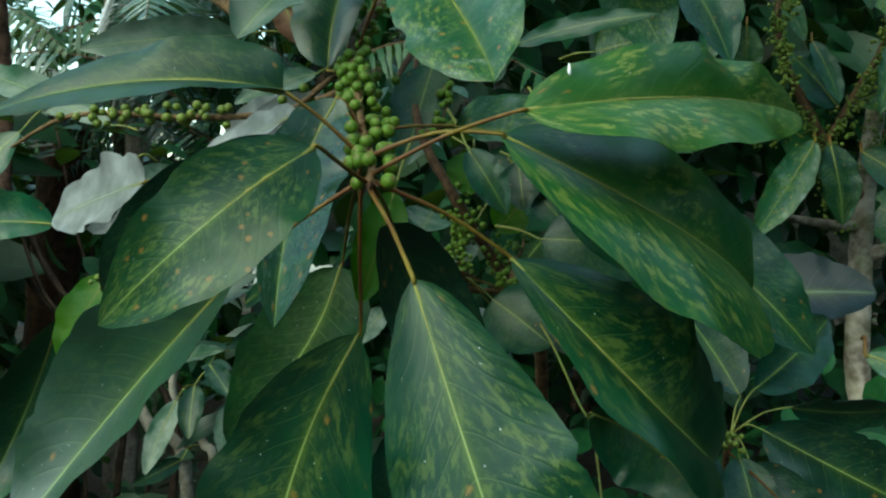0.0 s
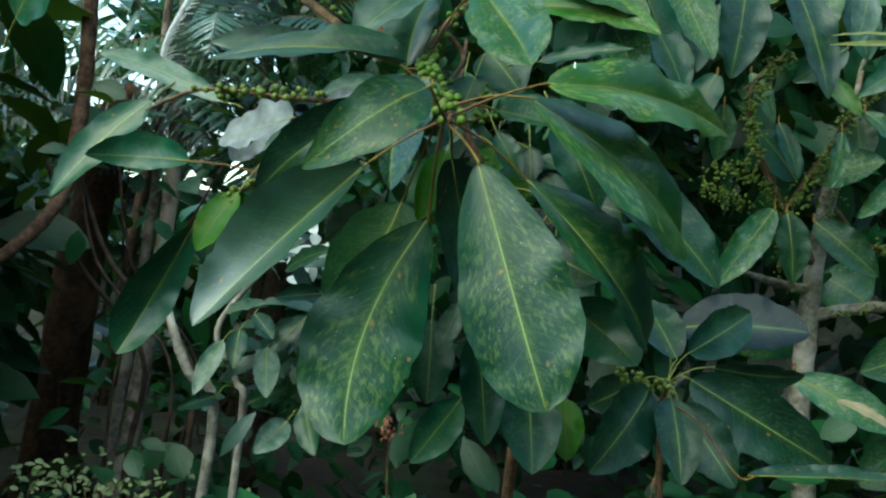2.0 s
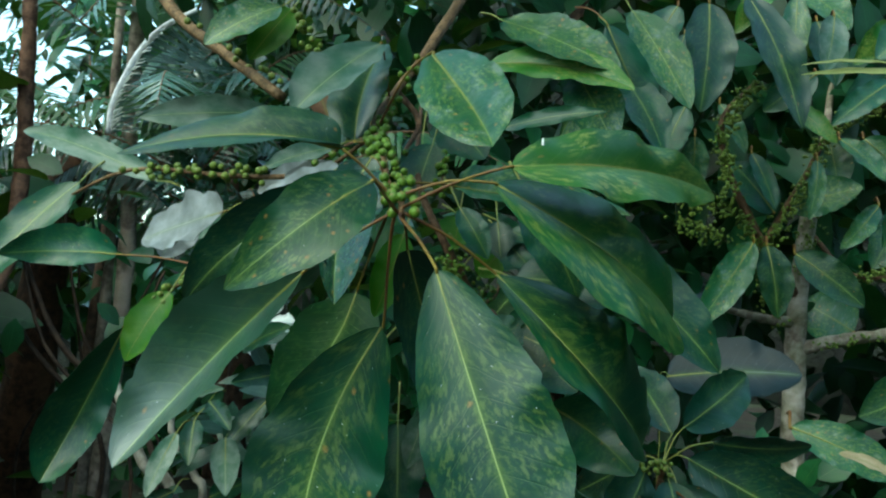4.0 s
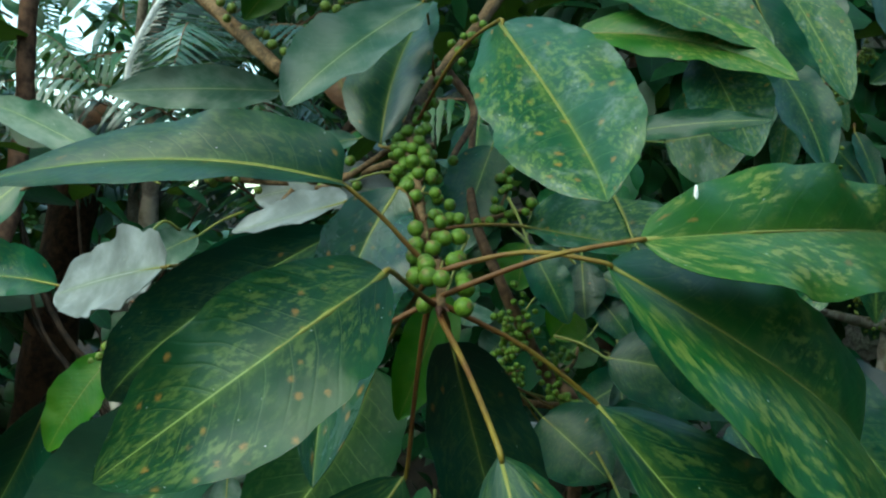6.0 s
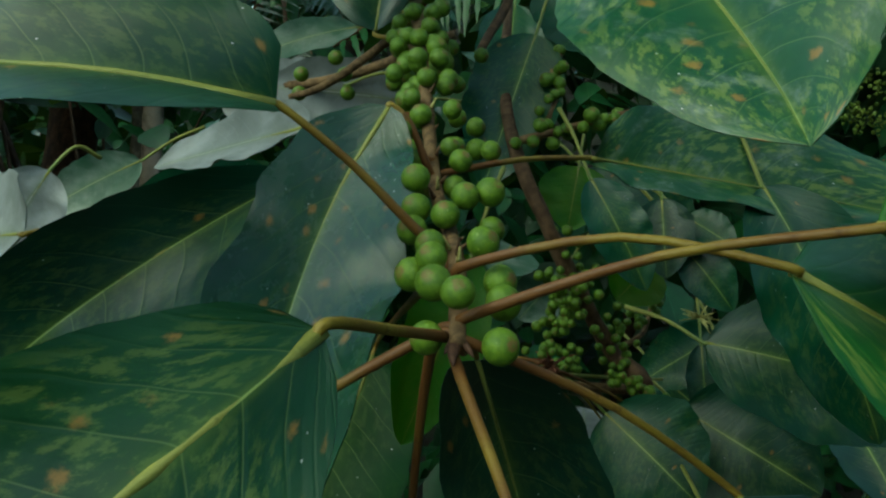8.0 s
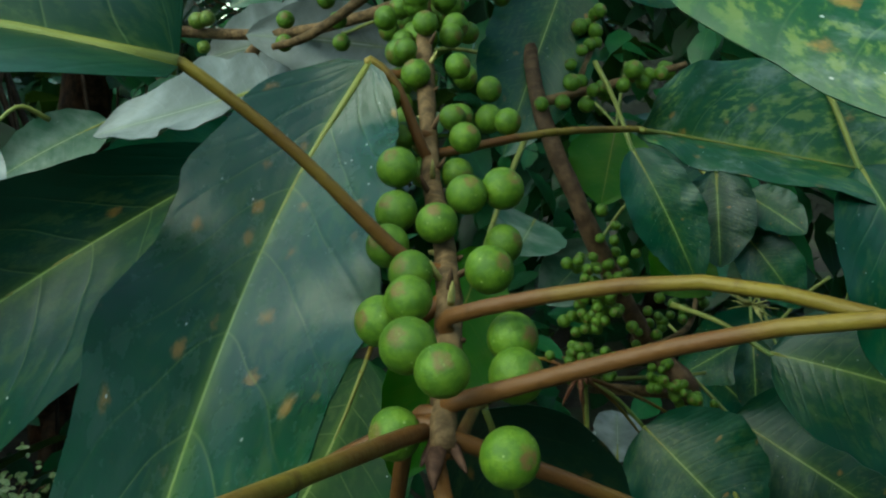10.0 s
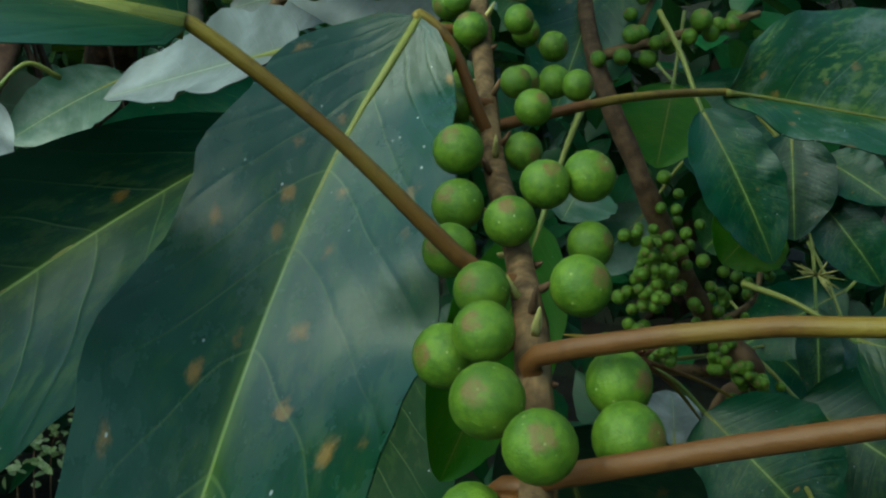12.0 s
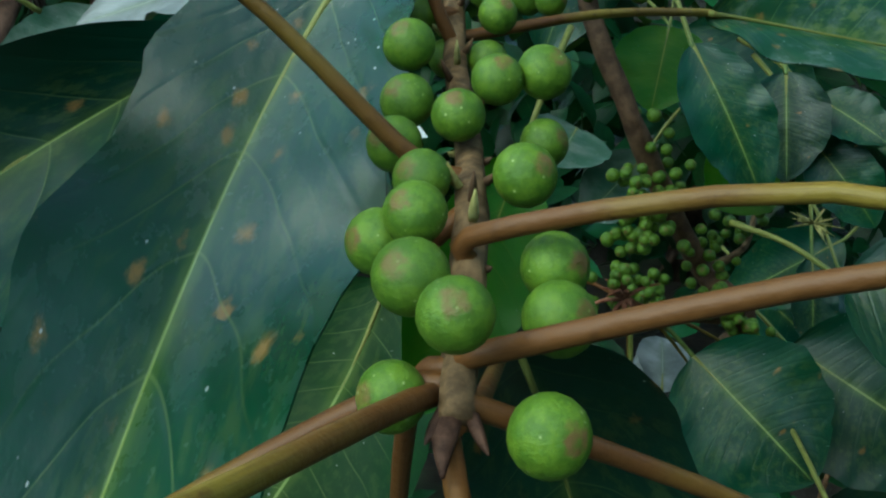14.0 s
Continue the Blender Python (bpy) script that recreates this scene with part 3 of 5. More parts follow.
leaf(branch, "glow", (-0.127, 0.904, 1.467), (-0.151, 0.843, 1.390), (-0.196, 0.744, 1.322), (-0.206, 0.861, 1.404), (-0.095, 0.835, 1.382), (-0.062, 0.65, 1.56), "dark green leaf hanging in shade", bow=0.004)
leaf(branch, "speckled", (0.051, 0.654, 1.494), (0.166, 0.624, 1.381), (0.241, 0.831, 1.295), (0.211, 0.706, 1.436), (0.137, 0.595, 1.353), (-0.042, 0.612, 1.548), "green leaf with a nibbled yellowed edge", rib=0.0017, bow=0.006, fold=(-10, 25), nibble=((0.80, 0.30, 0, 0.03), (0.70, 0.14, 0, 0.02), (0.86, 0.16, 0, 0.015)))
leaf(branch, "white", (-0.135, 0.748, 1.611), (-0.197, 0.820, 1.597), (-0.250, 0.837, 1.580), (-0.193, 0.829, 1.618), (-0.194, 0.802, 1.589), (-0.085, 0.78, 1.62), "pale grey-green leaf underside", bow=0.003)
fleck_at = min((V(v.co) for v in bpy.data.objects["leaf"].data.vertices), key=lambda p: abs(p[0] - 0.088) + abs(p[2] - 1.625))
tube("fleck", (fleck_at + V((0, -0.001, -0.005)), fleck_at + V((0.0003, -0.0015, 0)), fleck_at + V((0, -0.001, 0.005))), (0.0008, 0.0014, 0.0008), bark_material("white_fleck", (0.7, 0.7, 0.68), (0.85, 0.85, 0.83), 300.0), bpy.data.objects["leaf"], "chalk-white fleck", n=4, sides=6)
# closed bud and its scales
tube("bud", ((-0.048, 0.610, 1.549), (-0.048, 0.604, 1.5465), (-0.047, 0.599, 1.544)), (0.0022, 0.0018, 0.0003), BUDBARK, branch, "brown pointed leaf bud", n=6, sides=8)
for s in (-1, 1):
    tube("bud_scale", ((-0.047 + 0.002 * s, 0.608, 1.549), (-0.0465 + 0.0033 * s, 0.605, 1.5475), (-0.046 + 0.0044 * s, 0.603, 1.5462)), (0.0011, 0.0009, 0.0002), BUDBARK, branch, n=5, sides=6)


def near_figs(spots, radius):
    for p in spots:
        q = V(p)
        rng = random.Random(int(abs(p[0] * 9e5 + p[2] * 7e4)))
        foot = min(smooth_path(STEM_LINE[:8], 80), key=lambda s: np.linalg.norm(s - q))
        axis = unit(unit(q - foot) + V((0.1, -0.85, 0.35)))
        fig(branch, tuple(q), radius * rng.uniform(0.9, 1.07), tuple(axis), stem_to=foot)


near_figs(((-0.063, 0.649, 1.573), (-0.060, 0.631, 1.571), (-0.067, 0.636, 1.564), (-0.057, 0.617, 1.565), (-0.048, 0.604, 1.565),
           (-0.034, 0.604, 1.550), (-0.037, 0.632, 1.565), (-0.045, 0.653, 1.575), (-0.035, 0.622, 1.560), (-0.057, 0.610, 1.549)), 0.0058)
near_figs(((-0.055, 0.680, 1.589), (-0.046, 0.685, 1.591), (-0.061, 0.671, 1.582), (-0.044, 0.680, 1.577), (-0.063, 0.732, 1.601),
           (-0.061, 0.786, 1.606), (-0.053, 0.775, 1.606), (-0.073, 0.798, 1.621), (-0.063, 0.796, 1.617), (-0.090, 0.735, 1.612),
           (-0.099, 0.800, 1.617), (-0.075, 0.684, 1.594), (-0.073, 0.677, 1.583), (-0.072, 0.664, 1.576)), 0.0056)
near_figs(((-0.114, 0.880, 1.646), (-0.082, 0.867, 1.642), (-0.090, 0.867, 1.654), (-0.102, 0.864, 1.656), (-0.110, 0.927, 1.677),
           (-0.099, 0.966, 1.673), (-0.079, 0.981, 1.671), (-0.119, 0.931, 1.691), (-0.099, 0.90, 1.690), (-0.140, 0.987, 1.672),
           (-0.092, 0.84, 1.66), (-0.118, 0.86, 1.64), (-0.104, 0.93, 1.705), (-0.128, 0.96, 1.70), (-0.105, 1.00, 1.73),
           (-0.125, 1.04, 1.765), (-0.108, 1.08, 1.775), (-0.095, 1.13, 1.815), (-0.085, 1.20, 1.85)), 0.0056)
rng9 = random.Random(90)
upper = smooth_path(STEM_LINE[4:9], 60)
middle = smooth_path(STEM_LINE[3:6], 40)
for i in range(26):
    foot = middle[int(i / 26 * 40)]
    a = i * 2.4 + rng9.uniform(-0.4, 0.4)
    p = foot + V((math.cos(a), -0.25 + 0.4 * math.sin(a), math.sin(a) * 0.8)) * rng9.uniform(0.0095, 0.013)
    fig(branch, tuple(p), 0.0055 * rng9.uniform(0.85, 1.05), tuple(unit(p - foot + V((0, -0.006, 0.002)))), stem_to=foot)
for i in range(46):
    foot = upper[int((i / 46) ** 1.1 * 56)]
    a = rng9.uniform(0, 6.28)
    p = foot + V((math.cos(a), 0.6 * math.sin(a) - 0.35, math.sin(a) * 0.8)) * rng9.uniform(0.010, 0.017)
    fig(branch, tuple(p), 0.0056 * rng9.uniform(0.8, 1.08), tuple(unit(p - foot)), stem_to=foot)
for i in range(6, 34):
    foot = smooth_path(STEM_LINE[:6], 68)[2 * i]
    a = rng9.uniform(0, 6.28)
    d = unit(V((math.cos(a), -0.5, math.sin(a))))
    tube("bract", (foot + d * 0.0024, foot + d * 0.0044 + V((0, -0.001, 0.001)), foot + d * 0.0062 + V((0, -0.002, 0.003))), (0.0009, 0.0010, 0.0002), STRAW if i % 2 else STEM2, branch, n=3, sides=5)
# side twig with figs
tube("twig", ((-0.118, 0.93, 1.688), (-0.150, 0.95, 1.665), (-0.188, 0.965, 1.640), (-0.215, 0.98, 1.632)), (0.0035, 0.003, 0.0028, 0.002), STEM, branch, n=12, rough=0.08)
tube("twig", ((-0.108, 1.12, 1.79), (-0.070, 1.10, 1.74), (-0.085, 1.02, 1.675)), (0.005, 0.0045, 0.003), STEM2, branch, n=12, rough=0.1)
for p in ((-0.180, 0.967, 1.661), (-0.177, 0.985, 1.651), (-0.174, 0.985, 1.638), (-0.205, 0.97, 1.648), (-0.21, 0.985, 1.635)):
    fig(branch, p, 0.0055, (0.1, -0.8, 0.4), stem_to=(p[0] + 0.004, p[1], 1.64 if p[2] > 1.645 else 1.65))

# ---- second branch, just behind ----
second = thing("fig_branch", (0.068, 1.10, 1.40), "brown fig branch with small fig clusters behind the front one", "plant")
tube("stem", ((0.10, 2.05, 0.0), (0.11, 1.75, 0.7), (0.10, 1.35, 1.25), (0.068, 1.027, 1.425), (0.037, 1.026, 1.459), (0.004, 0.997, 1.511), (-0.021, 0.978, 1.554),
              (-0.052, 0.990, 1.614), (-0.067, 1.065, 1.679), (-0.076, 1.227, 1.803)),
     (0.02, 0.016, 0.010, 0.007, 0.0065, 0.006, 0.0055, 0.005, 0.004, 0.003), STEM2, second, n=50, sides=10, rough=0.12, seed=2)
tube("twig", ((-0.052, 0.990, 1.612), (-0.015, 1.005, 1.625), (0.035, 1.023, 1.643)), (0.003, 0.0026, 0.002), STEM, second, n=12, rough=0.1)
tube("twig", ((-0.034, 1.002, 1.616), (-0.024, 1.016, 1.646), (-0.024, 1.041, 1.688)), (0.0026, 0.002, 0.0015), STEM, second, n=10, rough=0.1)
tube("twig", ((0.004, 0.997, 1.511), (-0.001, 0.995, 1.497), (-0.010, 1.002, 1.473)), (0.003, 0.002, 0.0015), STEM, second, n=8, rough=0.1)
tube("twig", ((0.037, 1.026, 1.459), (0.060, 1.040, 1.473), (0.067, 1.063, 1.493)), (0.003, 0.002, 0.0015), STEM, second, n=8, rough=0.1)


def fig_run(plant, a, b, count, radius, spread, seed, mesh=None, name="fig"):
    """Figs on short stalks along a twig from a to b."""
    rng = random.Random(seed)
    a, b = V(a), V(b)
    for i in range(count):
        foot = a + (b - a) * ((i + rng.random()) / count)
        d = unit(V((rng.gauss(0, 1), rng.gauss(0, 1) - 0.5, rng.gauss(0, 1))))
        p = foot + d * spread * rng.uniform(0.6, 1.2)
        fig(plant, tuple(p), radius * rng.uniform(0.75, 1.15), tuple(d), mesh, None, name)


fig_run(second, (-0.046, 0.981, 1.614), (0.035, 1.023, 1.643), 15, 0.0054, 0.008, 11)
fig_run(second, (-0.030, 1.003, 1.623), (-0.024, 1.040, 1.686), 13, 0.0050, 0.007, 12)
fig_run(second, (0.004, 0.987, 1.512), (-0.012, 0.991, 1.472), 26, 0.0040, 0.014, 13, FIG_MESH)
fig_run(second, (0.036, 1.016, 1.461), (0.066, 1.053, 1.495), 16, 0.0036, 0.011, 14, FIG_MESH)
fig_run(second, (-0.017, 0.968, 1.551), (0.064, 1.036, 1.424), 34, 0.0036, 0.016, 15, FIG_MESH)
leaf(branch, "mottled", (-0.003, 0.819, 1.606), (0.056, 0.840, 1.601), (0.222, 0.855, 1.584), (0.080, 0.876, 1.630), (0.033, 0.823, 1.586), (-0.074, 0.745, 1.594), "dark green leaf with pale midrib", bow=0.003, blunt=0.4, peak=0.55)
leaf(second, "yellowed", (0.035, 1.057, 1.825), (0.146, 1.005, 1.812), (0.235, 0.936, 1.765), (0.154, 1.033, 1.839), (0.141, 0.997, 1.777), (0.0, 1.10, 1.80), "drooping leaf heavily mottled with yellow", bow=0.01)
leaf(second, "deep", (0.210, 1.059, 1.894), (0.254, 1.057, 1.799), (0.300, 1.069, 1.720), (0.285, 1.063, 1.816), (0.233, 1.042, 1.783), (0.17, 1.15, 1.95), "dark green drooping leaf", bow=0.01)
leaf(second, "deep", (0.122, 0.779, 1.349), (0.180, 0.810, 1.314), (0.221, 0.750, 1.279), (0.214, 0.829, 1.337), (0.149, 0.804, 1.275), (0.06, 1.02, 1.43), "dark green leaf below the branch", bow=0.006, stalk=0.0013)
# dry tangle where the lower twigs fork
rngt = random.Random(23)
KNOT = V((-0.011, 0.932, 1.465))
for k in range(15):
    w = unit(V((rngt.gauss(0, 1), rngt.uniform(-1.0, 0.3), rngt.gauss(-0.2, 1))))
    n0 = rngt.uniform(0.008, 0.022)
    tube("bract", (tuple(KNOT), tuple(KNOT + w * n0 * 0.5 + V((0, 0, 0.002))), tuple(KNOT + w * n0)), (0.0012, rngt.uniform(0.001, 0.002), 0.0003), DRY, second, n=5, sides=5)
for far_end in ((-0.051, 1.005, 1.448), (0.036, 0.986, 1.411), (0.076, 1.013, 1.409), (0.001, 0.977, 1.400)):
    mid = (KNOT + V(far_end)) / 2 + V((0, 0, 0.004))
    tube("twig", (tuple(KNOT), tuple(mid), far_end), (0.0014, 0.0011, 0.0007), PETIOLE, second, n=8, sides=6)
fig_run(second, tuple(KNOT + V((-0.012, 0, 0.012))), tuple(KNOT + V((0.018, 0, 0.006))), 12, 0.0032, 0.008, 61)
TUFT2 = V((0.118, 1.129, 1.475))
for k in range(18):
    w = unit(V((rngt.gauss(0, 1), rngt.uniform(-0.8, 0.1), rngt.gauss(0.1, 0.7))))
    tube("bract", (tuple(TUFT2), tuple(TUFT2 + w * 0.006), tuple(TUFT2 + w * rngt.uniform(0.010, 0.02))), (0.0008, 0.0009, 0.0002), STRAW, second, n=4, sides=4)
# small white leaf added in place of a glint
plain_leaf(second, "white", (0.013, 1.098, 1.373), (0.025, 1.076, 1.365), 0.008, 0, 0.05, rib=0.0004, stalk=0.0004)
BEHIND = (
    ("deep", (0.089, 0.837, 1.599), (0.155, 0.807, 1.474), 0.036), ("deep", (0.082, 0.903, 1.498), (0.219, 0.869, 1.477), 0.045),
    ("deep", (0.187, 0.905, 1.534), (0.341, 0.859, 1.392), 0.046), ("mottled", (0.168, 1.047, 1.811), (0.219, 1.006, 1.702), 0.042),
    ("deep", (0.238, 1.069, 1.818), (0.294, 1.019, 1.694), 0.036), ("mottled", (0.054, 1.088, 1.902), (0.219, 0.970, 1.800), 0.048),
    ("mottled", (0.285, 1.290, 1.996), (0.374, 1.205, 1.804), 0.042), ("deep", (0.004, 0.950, 1.592), (0.046, 0.930, 1.523), 0.020), ("shaded_bluegreen", (0.058, 1.000, 1.581), (0.065, 0.980, 1.526), 0.022),
    ("deep", (0.077, 1.000, 1.547), (0.113, 0.980, 1.507), 0.018), ("deep", (0.076, 1.000, 1.569), (0.110, 0.980, 1.551), 0.015),
    ("deep", (0.007, 0.893, 1.295), (0.038, 0.865, 1.129), 0.034), ("deep", (0.093, 0.941, 1.216), (0.110, 0.889, 1.092), 0.045),
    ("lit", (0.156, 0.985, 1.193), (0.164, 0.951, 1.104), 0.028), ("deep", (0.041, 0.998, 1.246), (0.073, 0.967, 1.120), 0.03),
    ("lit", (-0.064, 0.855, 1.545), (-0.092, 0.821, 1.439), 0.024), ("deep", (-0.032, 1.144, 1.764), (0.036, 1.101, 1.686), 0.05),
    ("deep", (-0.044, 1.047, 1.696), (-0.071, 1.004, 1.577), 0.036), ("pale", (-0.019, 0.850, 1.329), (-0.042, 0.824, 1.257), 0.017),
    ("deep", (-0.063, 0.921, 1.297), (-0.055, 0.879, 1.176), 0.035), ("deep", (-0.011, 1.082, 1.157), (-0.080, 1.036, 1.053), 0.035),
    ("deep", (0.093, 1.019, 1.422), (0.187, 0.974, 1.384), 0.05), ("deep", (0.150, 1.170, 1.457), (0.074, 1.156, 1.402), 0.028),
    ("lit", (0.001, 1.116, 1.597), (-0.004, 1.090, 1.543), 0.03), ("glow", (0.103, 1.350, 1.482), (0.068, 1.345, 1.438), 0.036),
    ("shaded_bluegreen", (0.124, 1.140, 1.449), (0.132, 1.120, 1.385), 0.016), ("shaded_bluegreen", (0.145, 1.150, 1.442), (0.176, 1.120, 1.387), 0.017), ("deep", (0.011, 1.177, 1.592), (0.113, 1.162, 1.526), 0.045),
    ("deep", (0.105, 1.210, 1.398), (0.205, 1.174, 1.328), 0.045), ("pale", (0.000, 1.167, 1.503), (-0.039, 1.158, 1.451), 0.026),
    ("deep", (-0.074, 1.274, 1.753), (-0.077, 1.211, 1.630), 0.034), ("pale", (-0.130, 1.283, 1.377), (-0.176, 1.273, 1.325), 0.02),
    ("deep", (0.054, 0.851, 1.686), (0.178, 0.794, 1.702), 0.012), ("mottled", (0.160, 1.201, 1.737), (0.258, 1.160, 1.755), 0.06),
)
rng0 = random.Random(5)
for kind, b, t, half in BEHIND:
    plain_leaf(second, kind, b, t, half, rng0.uniform(-12, 12), rng0.uniform(0.02, 0.1), tuple(V(b) - unit(V(t) - V(b)) * 0.05 + V((0, 0.02, 0.005))), bow=0.003)

# low rosette on a side shoot
TUFT = (-0.007, 0.951, 1.456)
tube("twig", ((0.065, 1.036, 1.429), tuple(V(TUFT) + V((0.01, 0.05, -0.02))), TUFT), (0.004, 0.0035, 0.003), STEM, second, n=10, rough=0.1)
fig_run(second, (-0.024, 0.939, 1.458), (0.010, 0.967, 1.463), 20, 0.0030, 0.008, 51)
fig_run(second, (0.032, 0.999, 1.454), (0.075, 1.001, 1.433), 30, 0.0034, 0.009, 52)
fig_run(second, (-0.018, 0.969, 1.523), (0.006, 0.964, 1.491), 34, 0.0034, 0.011, 53)
for b, t, half, kind in (((0.031, 0.961, 1.429), (0.095, 0.926, 1.384), 0.042, "deep"), ((-0.000, 0.949, 1.408), (-0.002, 0.963, 1.346), 0.03, "deep"),
                         ((0.020, 0.981, 1.396), (0.020, 1.037, 1.409), 0.016, "white"), ((-0.051, 1.132, 1.522), (-0.062, 1.102, 1.498), 0.03, "pale"),
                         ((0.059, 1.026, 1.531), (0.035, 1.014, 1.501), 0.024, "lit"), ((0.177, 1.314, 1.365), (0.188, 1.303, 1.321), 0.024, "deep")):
    plain_leaf(second, kind, b, t, half, 0, 0.06, TUFT if kind == "deep" and b[2] < 1.55 else None, bow=0.004)

# ---- branch with figs and pale leaves on the far side ----
left = thing("fig_branch", (-0.279, 1.035, 1.759), "fig branch with scattered figs and pale leaves", "plant")
tube("stem", ((-0.673, 1.399, 2.141), (-0.536, 1.265, 1.958), (-0.401, 1.146, 1.850), (-0.274, 1.036, 1.756)), (0.012, 0.0105, 0.009, 0.008), STEM, left, n=24, rough=0.1, sides=10)
tube("twig", ((-0.106, 1.045, 1.692), (-0.179, 1.065, 1.661), (-0.260, 1.093, 1.644), (-0.374, 1.110, 1.642), (-0.542, 1.153, 1.649), (-0.696, 1.232, 1.598)), (0.004, 0.004, 0.0042, 0.0042, 0.0035, 0.002), STEM, left, n=20, rough=0.1)
tube("twig", ((-0.260, 1.093, 1.644), (-0.304, 1.046, 1.567), (-0.345, 0.970, 1.490), (-0.388, 0.910, 1.455)), (0.0045, 0.004, 0.0035, 0.002), STEM, left, n=14, rough=0.1)
fig_run(left, (-0.474, 1.199, 1.917), (-0.274, 1.035, 1.761), 13, 0.0061, 0.014, 21, FIG_SMALL)
fig_run(left, (-0.300, 1.092, 1.645), (-0.535, 1.134, 1.645), 33, 0.0061, 0.012, 22, FIG_SMALL)
fig_run(left, (-0.345, 0.970, 1.490), (-0.396, 0.910, 1.446), 28, 0.0053, 0.012, 23, FIG_SMALL)
fig_run(left, (-0.288, 1.126, 1.909), (-0.235, 1.082, 1.846), 15, 0.0061, 0.014, 24, FIG_SMALL)
leaf(left, "deep", (-0.442, 0.921, 1.405), (-0.510, 0.966, 1.287), (-0.548, 0.933, 1.187), (-0.541, 0.921, 1.299), (-0.462, 0.954, 1.290), (-0.388, 0.910, 1.455), "glossy dark leaf folded at its edge", bow=0.004, blunt=0.95, peak=0.58, fold=(30, 30))
leaf(left, "deep", (-0.499, 1.021, 1.506), (-0.601, 1.053, 1.507), (-0.668, 1.001, 1.497), (-0.594, 1.047, 1.550), (-0.594, 1.036, 1.487), (-0.354, 0.969, 1.493), "pale-edged green leaf", bow=0.004)
leaf(left, "white", (-0.261, 0.728, 1.551), (-0.315, 0.761, 1.538), (-0.375, 0.787, 1.517), (-0.307, 0.782, 1.570), (-0.310, 0.741, 1.504), (-0.295, 0.902, 1.539), "whitish curled dry leaf", bow=0.004, wave=0.03, blunt=0.8)
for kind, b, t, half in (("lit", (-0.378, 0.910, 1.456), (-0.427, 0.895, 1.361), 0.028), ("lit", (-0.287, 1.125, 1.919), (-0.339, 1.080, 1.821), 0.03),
                         ("mottled", (-0.294, 1.076, 1.906), (-0.394, 1.027, 1.827), 0.036), ("pale", (-0.357, 1.044, 1.573), (-0.419, 1.005, 1.527), 0.022),
                         ("deep", (-0.247, 1.048, 1.571), (-0.345, 0.949, 1.492), 0.04), ("pale", (-0.335, 1.240, 1.770), (-0.542, 1.176, 1.742), 0.03),
                         ("pale", (-0.526, 1.235, 1.643), (-0.864, 1.417, 1.750), 0.028), ("deep", (-0.661, 1.231, 1.633), (-0.791, 1.139, 1.427), 0.04),
                         ("deep", (-0.565, 0.583, 1.614), (-0.468, 0.531, 1.711), 0.05), ("white", (-0.154, 1.122, 1.641), (-0.273, 1.085, 1.642), 0.03), ("pale", (-0.229, 1.244, 1.716), (-0.334, 1.202, 1.669), 0.022), ("white", (-0.203, 1.100, 1.650), (-0.327, 1.142, 1.623), 0.03)):
    plain_leaf(left, kind, b, t, half, rng0.uniform(-15, 15), 0.06, tuple(V(b) - unit(V(t) - V(b)) * 0.05 + V((0, 0.02, 0.005))), bow=0.003)

plain_leaf(left, "white", (-0.356, 0.908, 1.568), (-0.384, 0.881, 1.501), 0.026, 28, 0.10, tuple(V((-0.356, 0.908, 1.568)) + V((0.02, 0.03, 0.01))), label="curled whitish lobe of a dry leaf", blunt=0.8, wave=0.03)
plain_leaf(branch, "brown", (-0.221, 1.046, 1.765), (-0.198, 1.027, 1.719), 0.022, 10, 0.10, (-0.122, 0.97, 1.712), label="dead brown leaf hanging behind the stem", blunt=0.7)

# ---- young fig plant low down ----
sapling = thing("fig_sapling", (0.40, 1.22, 0.0), "young fig plant with a rosette of dark drooping leaves", "plant")
R2 = (0.367, 1.272, 1.206)
tube("stem", ((0.47, 1.45, 0.0), (0.43, 1.36, 0.6), tuple(V(R2) + V((0.01, 0.06, -0.12))), R2), (0.012, 0.010, 0.006, 0.005), STEM2, sapling, n=24, rough=0.1)
for b, t, half, roll in (((0.328, 1.231, 1.197), (0.217, 1.096, 1.059), 0.055, 10), ((0.367, 1.223, 1.186), (0.374, 1.101, 1.056), 0.042, 0), ((0.383, 1.224, 1.177), (0.478, 1.155, 1.052), 0.045, -8),
                         ((0.400, 1.232, 1.223), (0.656, 1.208, 1.099), 0.06, -10), ((0.450, 1.272, 1.246), (0.626, 1.298, 1.247), 0.032, -40), ((0.409, 1.310, 1.264), (0.555, 1.440, 1.352), 0.045, 0),
                         ((0.392, 1.330, 1.250), (0.338, 1.483, 1.353), 0.045, 0), ((0.322, 1.291, 1.205), (0.234, 1.342, 1.137), 0.04, 0)):
    plain_leaf(sapling, "shaded_bluegreen", b, t, half, roll, 0.06, R2, view=(0.1, -1.0, 0.12), label="dark drooping leaf with a pale midrib", bow=0.01, rib=0.0013)
fig_run(sapling, (0.272, 1.248, 1.215), (0.375, 1.233, 1.201), 46, 0.0048, 0.014, 31, FIG_SMALL)
leaf(sapling, "shaded_bluegreen", (0.409, 0.860, 1.134), (0.519, 0.862, 1.144), (0.647, 0.865, 1.152), (0.504, 0.860, 1.178), (0.509, 0.861, 1.179), tuple(V(R2) + V((0, 0.02, -0.03))), "broad dark leaf low down", bow=0.01)

# ---- single leaves and dry bits behind the young plant ----
broad = thing("broad_leaf_plant", (0.75, 2.5, 0.0), "low plant with one broad slate-grey leaf", "plant")
